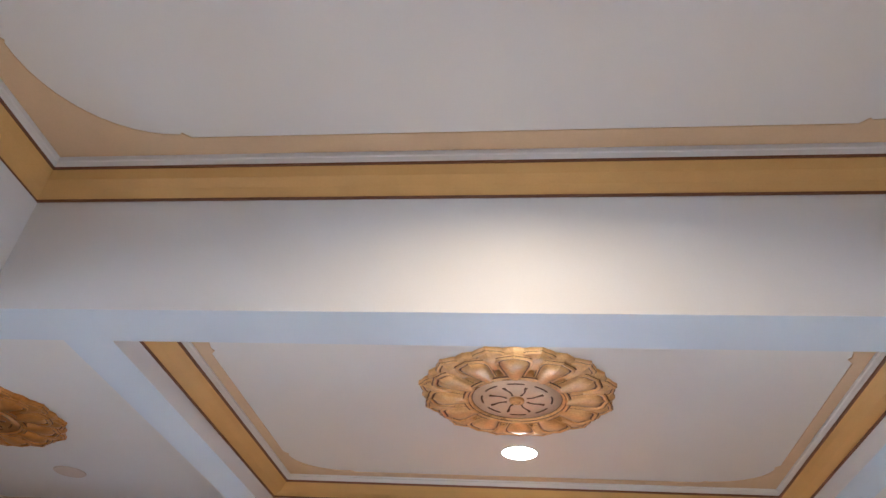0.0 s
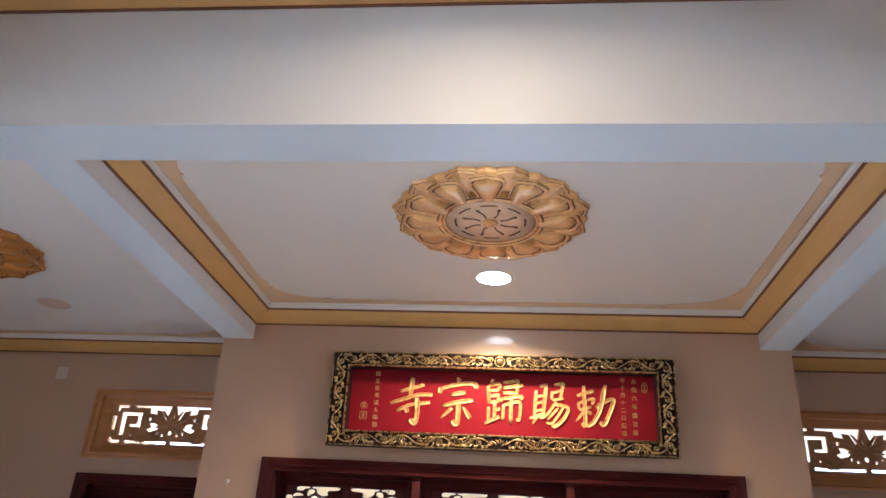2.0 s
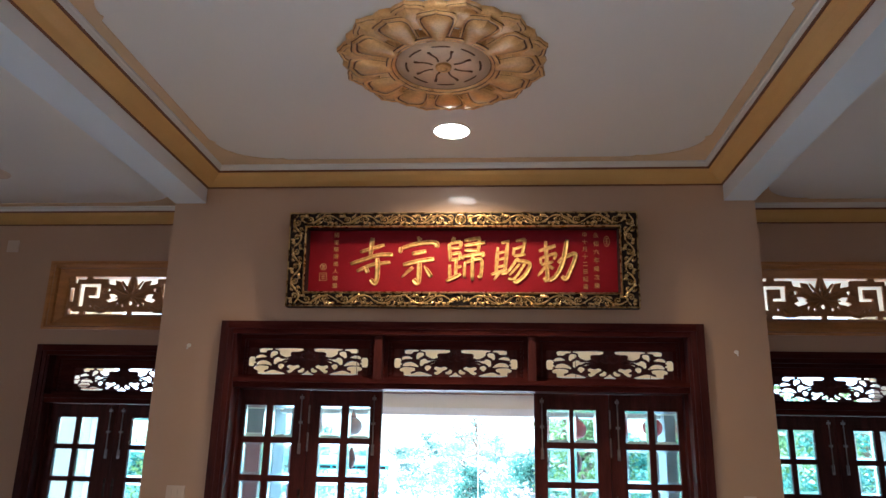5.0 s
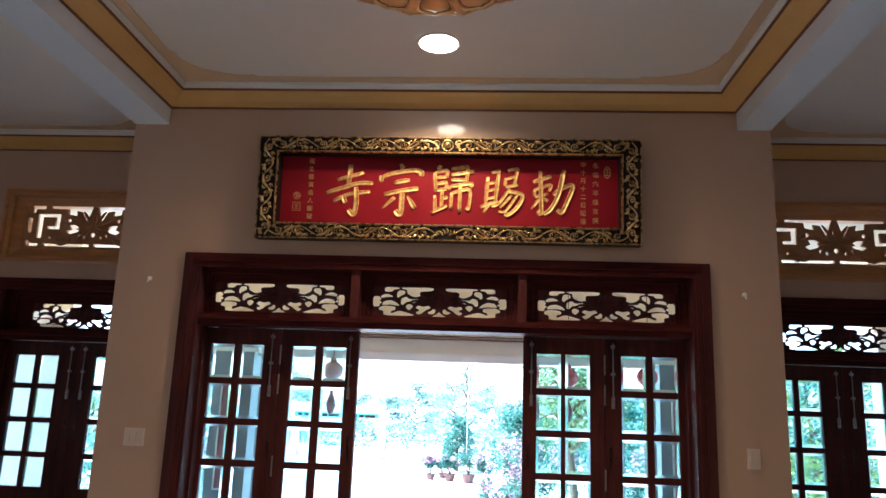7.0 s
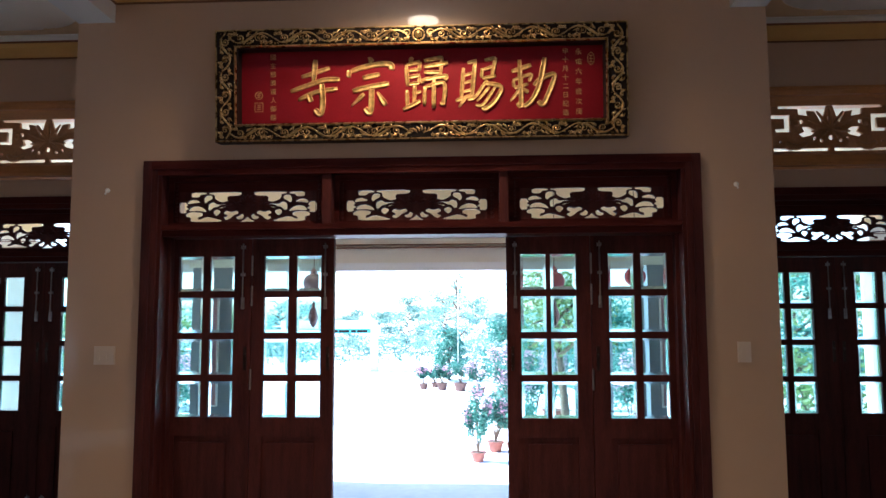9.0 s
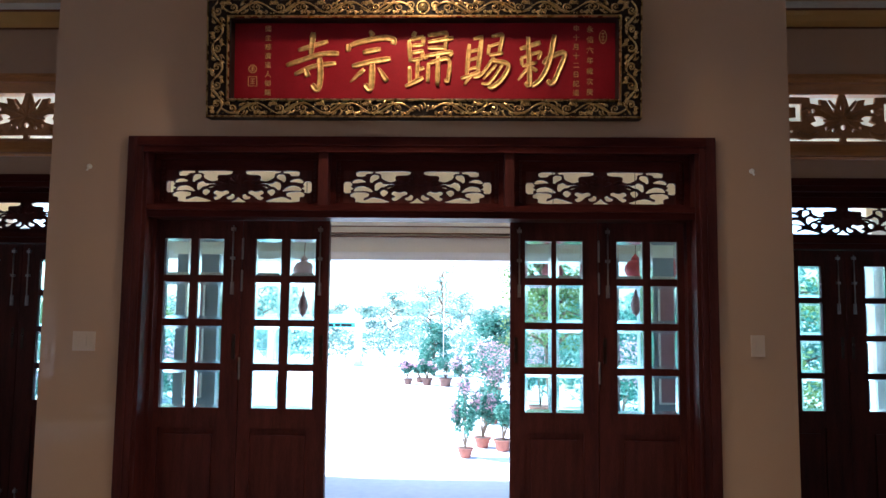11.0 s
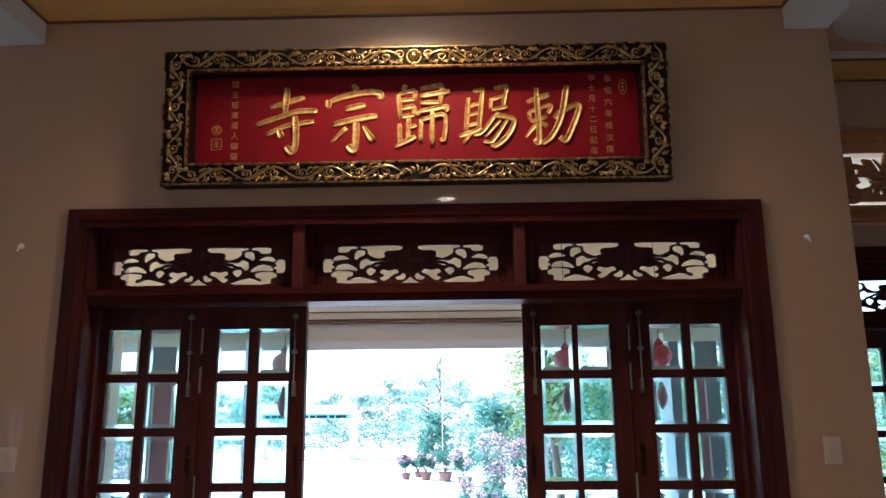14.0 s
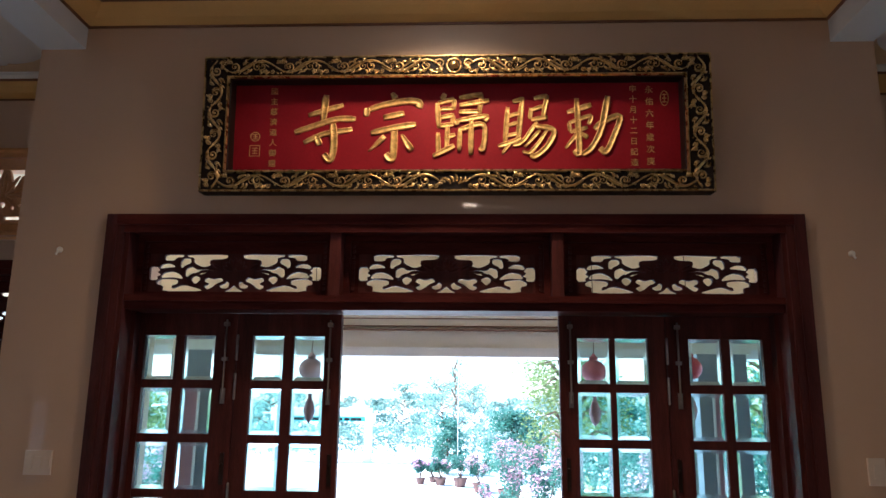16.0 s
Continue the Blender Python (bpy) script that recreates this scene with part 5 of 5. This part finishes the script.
def tree(x, y, h, spread, seed, mat, label, low=0.35, size=0.09, n=10, count=220, stout=0.03):
    ob = thing("tree", label, "tree", "trees round the yard", at=(x, y, YARD))
    rnd = random.Random(seed)
    bm = bmesh.new()
    lean = rnd.uniform(-0.15, 0.15)
    trunk = [(lean * t * h * 0.5, 0.1 * math.sin(3 * t), h * 0.85 * t) for t in [k / 7 for k in range(8)]]
    tube(bm, trunk, [stout * h ** 0.8 * (1 - 0.8 * k / 7) for k in range(8)], 8)
    clumps = []
    for k in range(n):
        t = low + (0.98 - low) * (k + rnd.random() * 0.5) / n
        base = Vector((lean * t * h * 0.5, 0, h * 0.85 * t))
        a = k * 2.4 + rnd.uniform(-0.4, 0.4)
        reach = spread * (1.05 - 0.65 * (t - low) / (1 - low)) * rnd.uniform(0.5, 1.0)
        tip = base + Vector((math.cos(a) * reach, math.sin(a) * reach, h * 0.10 * rnd.random()))
        tube(bm, [base, (base + tip) / 2 + Vector((0, 0, 0.05 * h)), tip], [0.018 * h ** 0.7, 0.011 * h ** 0.7, 0.004], 6)
        clumps.append((tip, (spread * 0.42, spread * 0.42, h * 0.11), count, size))
        clumps.append(((base + tip) / 2 + Vector((0, 0, 0.04 * h)), (spread * 0.34, spread * 0.34, h * 0.10), count // 2, size))
    part("trunk", bm, BARK, ob, smooth=True)
    leaf_part("crown", clumps, mat, ob, seed + 7)


DARK_POT = "pink-flowering shrub in a dark clay pot"
SHRUB = "leafy green shrub in a terracotta pot"
potted(0.29, 8.55, 0.13, 1.1, 1, 0.35)
potted(0.60, 9.5, 0.15, 1.0, 2, 0.2, SHRUB)
potted(0.95, 9.2, 0.16, 0.7, 3, 0.0, SHRUB)
potted(1.40, 11.0, 0.20, 1.45, 4, 1.0)
potted(0.85, 12.4, 0.22, 1.4, 5, 1.0)
potted(2.0, 13.0, 0.26, 1.75, 6, 1.0)
potted(3.6, 20.3, 0.32, 1.3, 14, 0.0, "leafy shrub in a pale yellow glazed pot", clay=GLAZE)
potted(3.1, 9.6, 0.34, 1.5, 7, 0.9)
potted(-1.63, 21.0, 0.16, 0.5, 8, 0.9, DARK_POT, clay=CLAY)
potted(-1.28, 21.7, 0.14, 0.4, 9, 0.4, DARK_POT, clay=CLAY)
potted(-0.98, 20.8, 0.19, 0.6, 10, 0.7, DARK_POT, clay=CLAY)
potted(-0.35, 20.4, 0.22, 0.75, 11, 0.4, DARK_POT, clay=CLAY)
potted(0.25, 19.0, 0.22, 0.8, 12, 0.8, DARK_POT, clay=CLAY)
potted(1.0, 16.5, 0.3, 1.2, 13, 0.8, DARK_POT, clay=CLAY)
for k in range(7):
    potted(-5.2 - 0.9 * k, 10.5 + 0.7 * (k % 3), 0.28, 1.2, 30 + k, 0.8)
tree(-0.9, 24.5, 2.25, 0.85, 40, LEAVES, "blue-green cloud-pruned tree at the edge of the yard", low=0.06, n=20, count=130, size=0.055)
tree(1.55, 22.5, 2.65, 1.35, 41, LEAVES, "dense round-crowned green tree", low=0.05, n=26, count=230, size=0.055)
tree(4.3, 19.0, 3.1, 1.8, 42, LEAVES, "dense green tree beside the yard", low=0.05, n=24, count=200, size=0.065)
tree(2.15, 11.6, 4.7, 1.2, 43, LEAVES_PALE, "tall pale yellow-green willowy tree", low=0.40, n=24, count=190, size=0.042)
tree(4.6, 11.0, 3.6, 1.6, 44, LEAVES, "dense green tree beside the yard", low=0.05, n=20, count=200, size=0.055)
tree(-0.75, 33.0, 5.3, 0.9, 45, LEAVES_HAZED, "tall thin sparse tree behind the yard", low=0.3, n=9, count=30, size=0.08, stout=0.008)
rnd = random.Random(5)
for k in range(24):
    tree(-22 + 1.7 * k, 42 + rnd.uniform(-5, 6), rnd.uniform(2.9, 4.5), rnd.uniform(1.5, 2.6), 60 + k, LEAVES_HAZED, "distant blue-green tree beyond the yard, leaves paled for haze", low=0.05, size=0.085, n=14, count=130, stout=0.008)
for k in range(6):
    tree(-8.6 - 2.3 * k, 15.5 + 2.5 * k, rnd.uniform(2.4, 3.2), 1.5, 80 + k, LEAVES if k % 2 else LEAVES_PALE, "leafy green tree beside the yard", low=0.05, n=18, count=130, size=0.07)
    tree(6.5 + 2.1 * k, 13.0 + 2.2 * k, rnd.uniform(3.8, 5.0), 1.9, 90 + k, LEAVES if k % 2 else LEAVES_PALE, "leafy green tree beside the yard", low=0.05, n=18, count=130, size=0.07)

pole = thing("flag_pole", "slim white painted flag pole in the yard", "pole", at=(-0.46, 21.4, YARD))
bm = bmesh.new()
tube(bm, [(0, 0, 0), (0, 0, 2.2), (0.02, 0, 4.1)], [0.014, 0.012, 0.009], 8)
part("shaft", bm, WHITEWASH, pole, smooth=True)
part("footing", boxes((-0.12, 0.12, -0.12, 0.12, 0, 0.06), bevel=0.01), CONCRETE, pole)


def hedge(x0, x1, y, h, seed, mat=LEAVES_HAZED):
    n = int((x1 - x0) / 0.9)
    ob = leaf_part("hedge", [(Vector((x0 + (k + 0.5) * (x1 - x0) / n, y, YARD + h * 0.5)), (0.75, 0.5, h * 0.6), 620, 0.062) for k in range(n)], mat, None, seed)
    tagged(ob, "tall yellow-green hedge beside the porch" if mat == LEAVES_PALE else "tall blue-green hedge along the yard, leaves paled for haze", "hedge", kind="stuff")


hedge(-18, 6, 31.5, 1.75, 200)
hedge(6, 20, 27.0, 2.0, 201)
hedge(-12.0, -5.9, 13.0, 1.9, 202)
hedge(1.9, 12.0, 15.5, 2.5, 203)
hedge(4.6, 8.6, 7.2, 2.2, 204, LEAVES_PALE)

# gate with a teal name board
gate = thing("gate", "white plaster gateway with a pale teal name board", "gate", at=(-6.45, 29.5, YARD))
for gx in (-2.1, 1.88):
    part("pillar", boxes((gx - 0.15, gx + 0.15, -0.2, 0.2, 0.06, 1.72), (gx - 0.2, gx + 0.2, -0.25, 0.25, 0, 0.06), bevel=0.015), WHITEWASH, gate)
part("lintel", boxes((-2.4, 2.15, -0.25, 0.25, 1.72, 2.02), bevel=0.02), WHITEWASH, gate)
name_board = part("name_board", boxes((-2.1, 1.75, -0.31, -0.26, 1.72, 1.92), bevel=0.01), TEAL, gate, "pale teal painted name board")
for k in range(13):
    part("letter_bar", boxes((-1.95 + 0.28 * k, -1.76 + 0.28 * k + 0.04 * (k % 3), -0.33, -0.305, 1.76, 1.87)), BLACK, name_board)
part("roof", boxes((-2.7, 2.3, -0.5, 0.5, 2.02, 2.07), (-2.4, 2.0, -0.3, 0.3, 2.07, 2.3), bevel=0.02), WHITEWASH, gate)
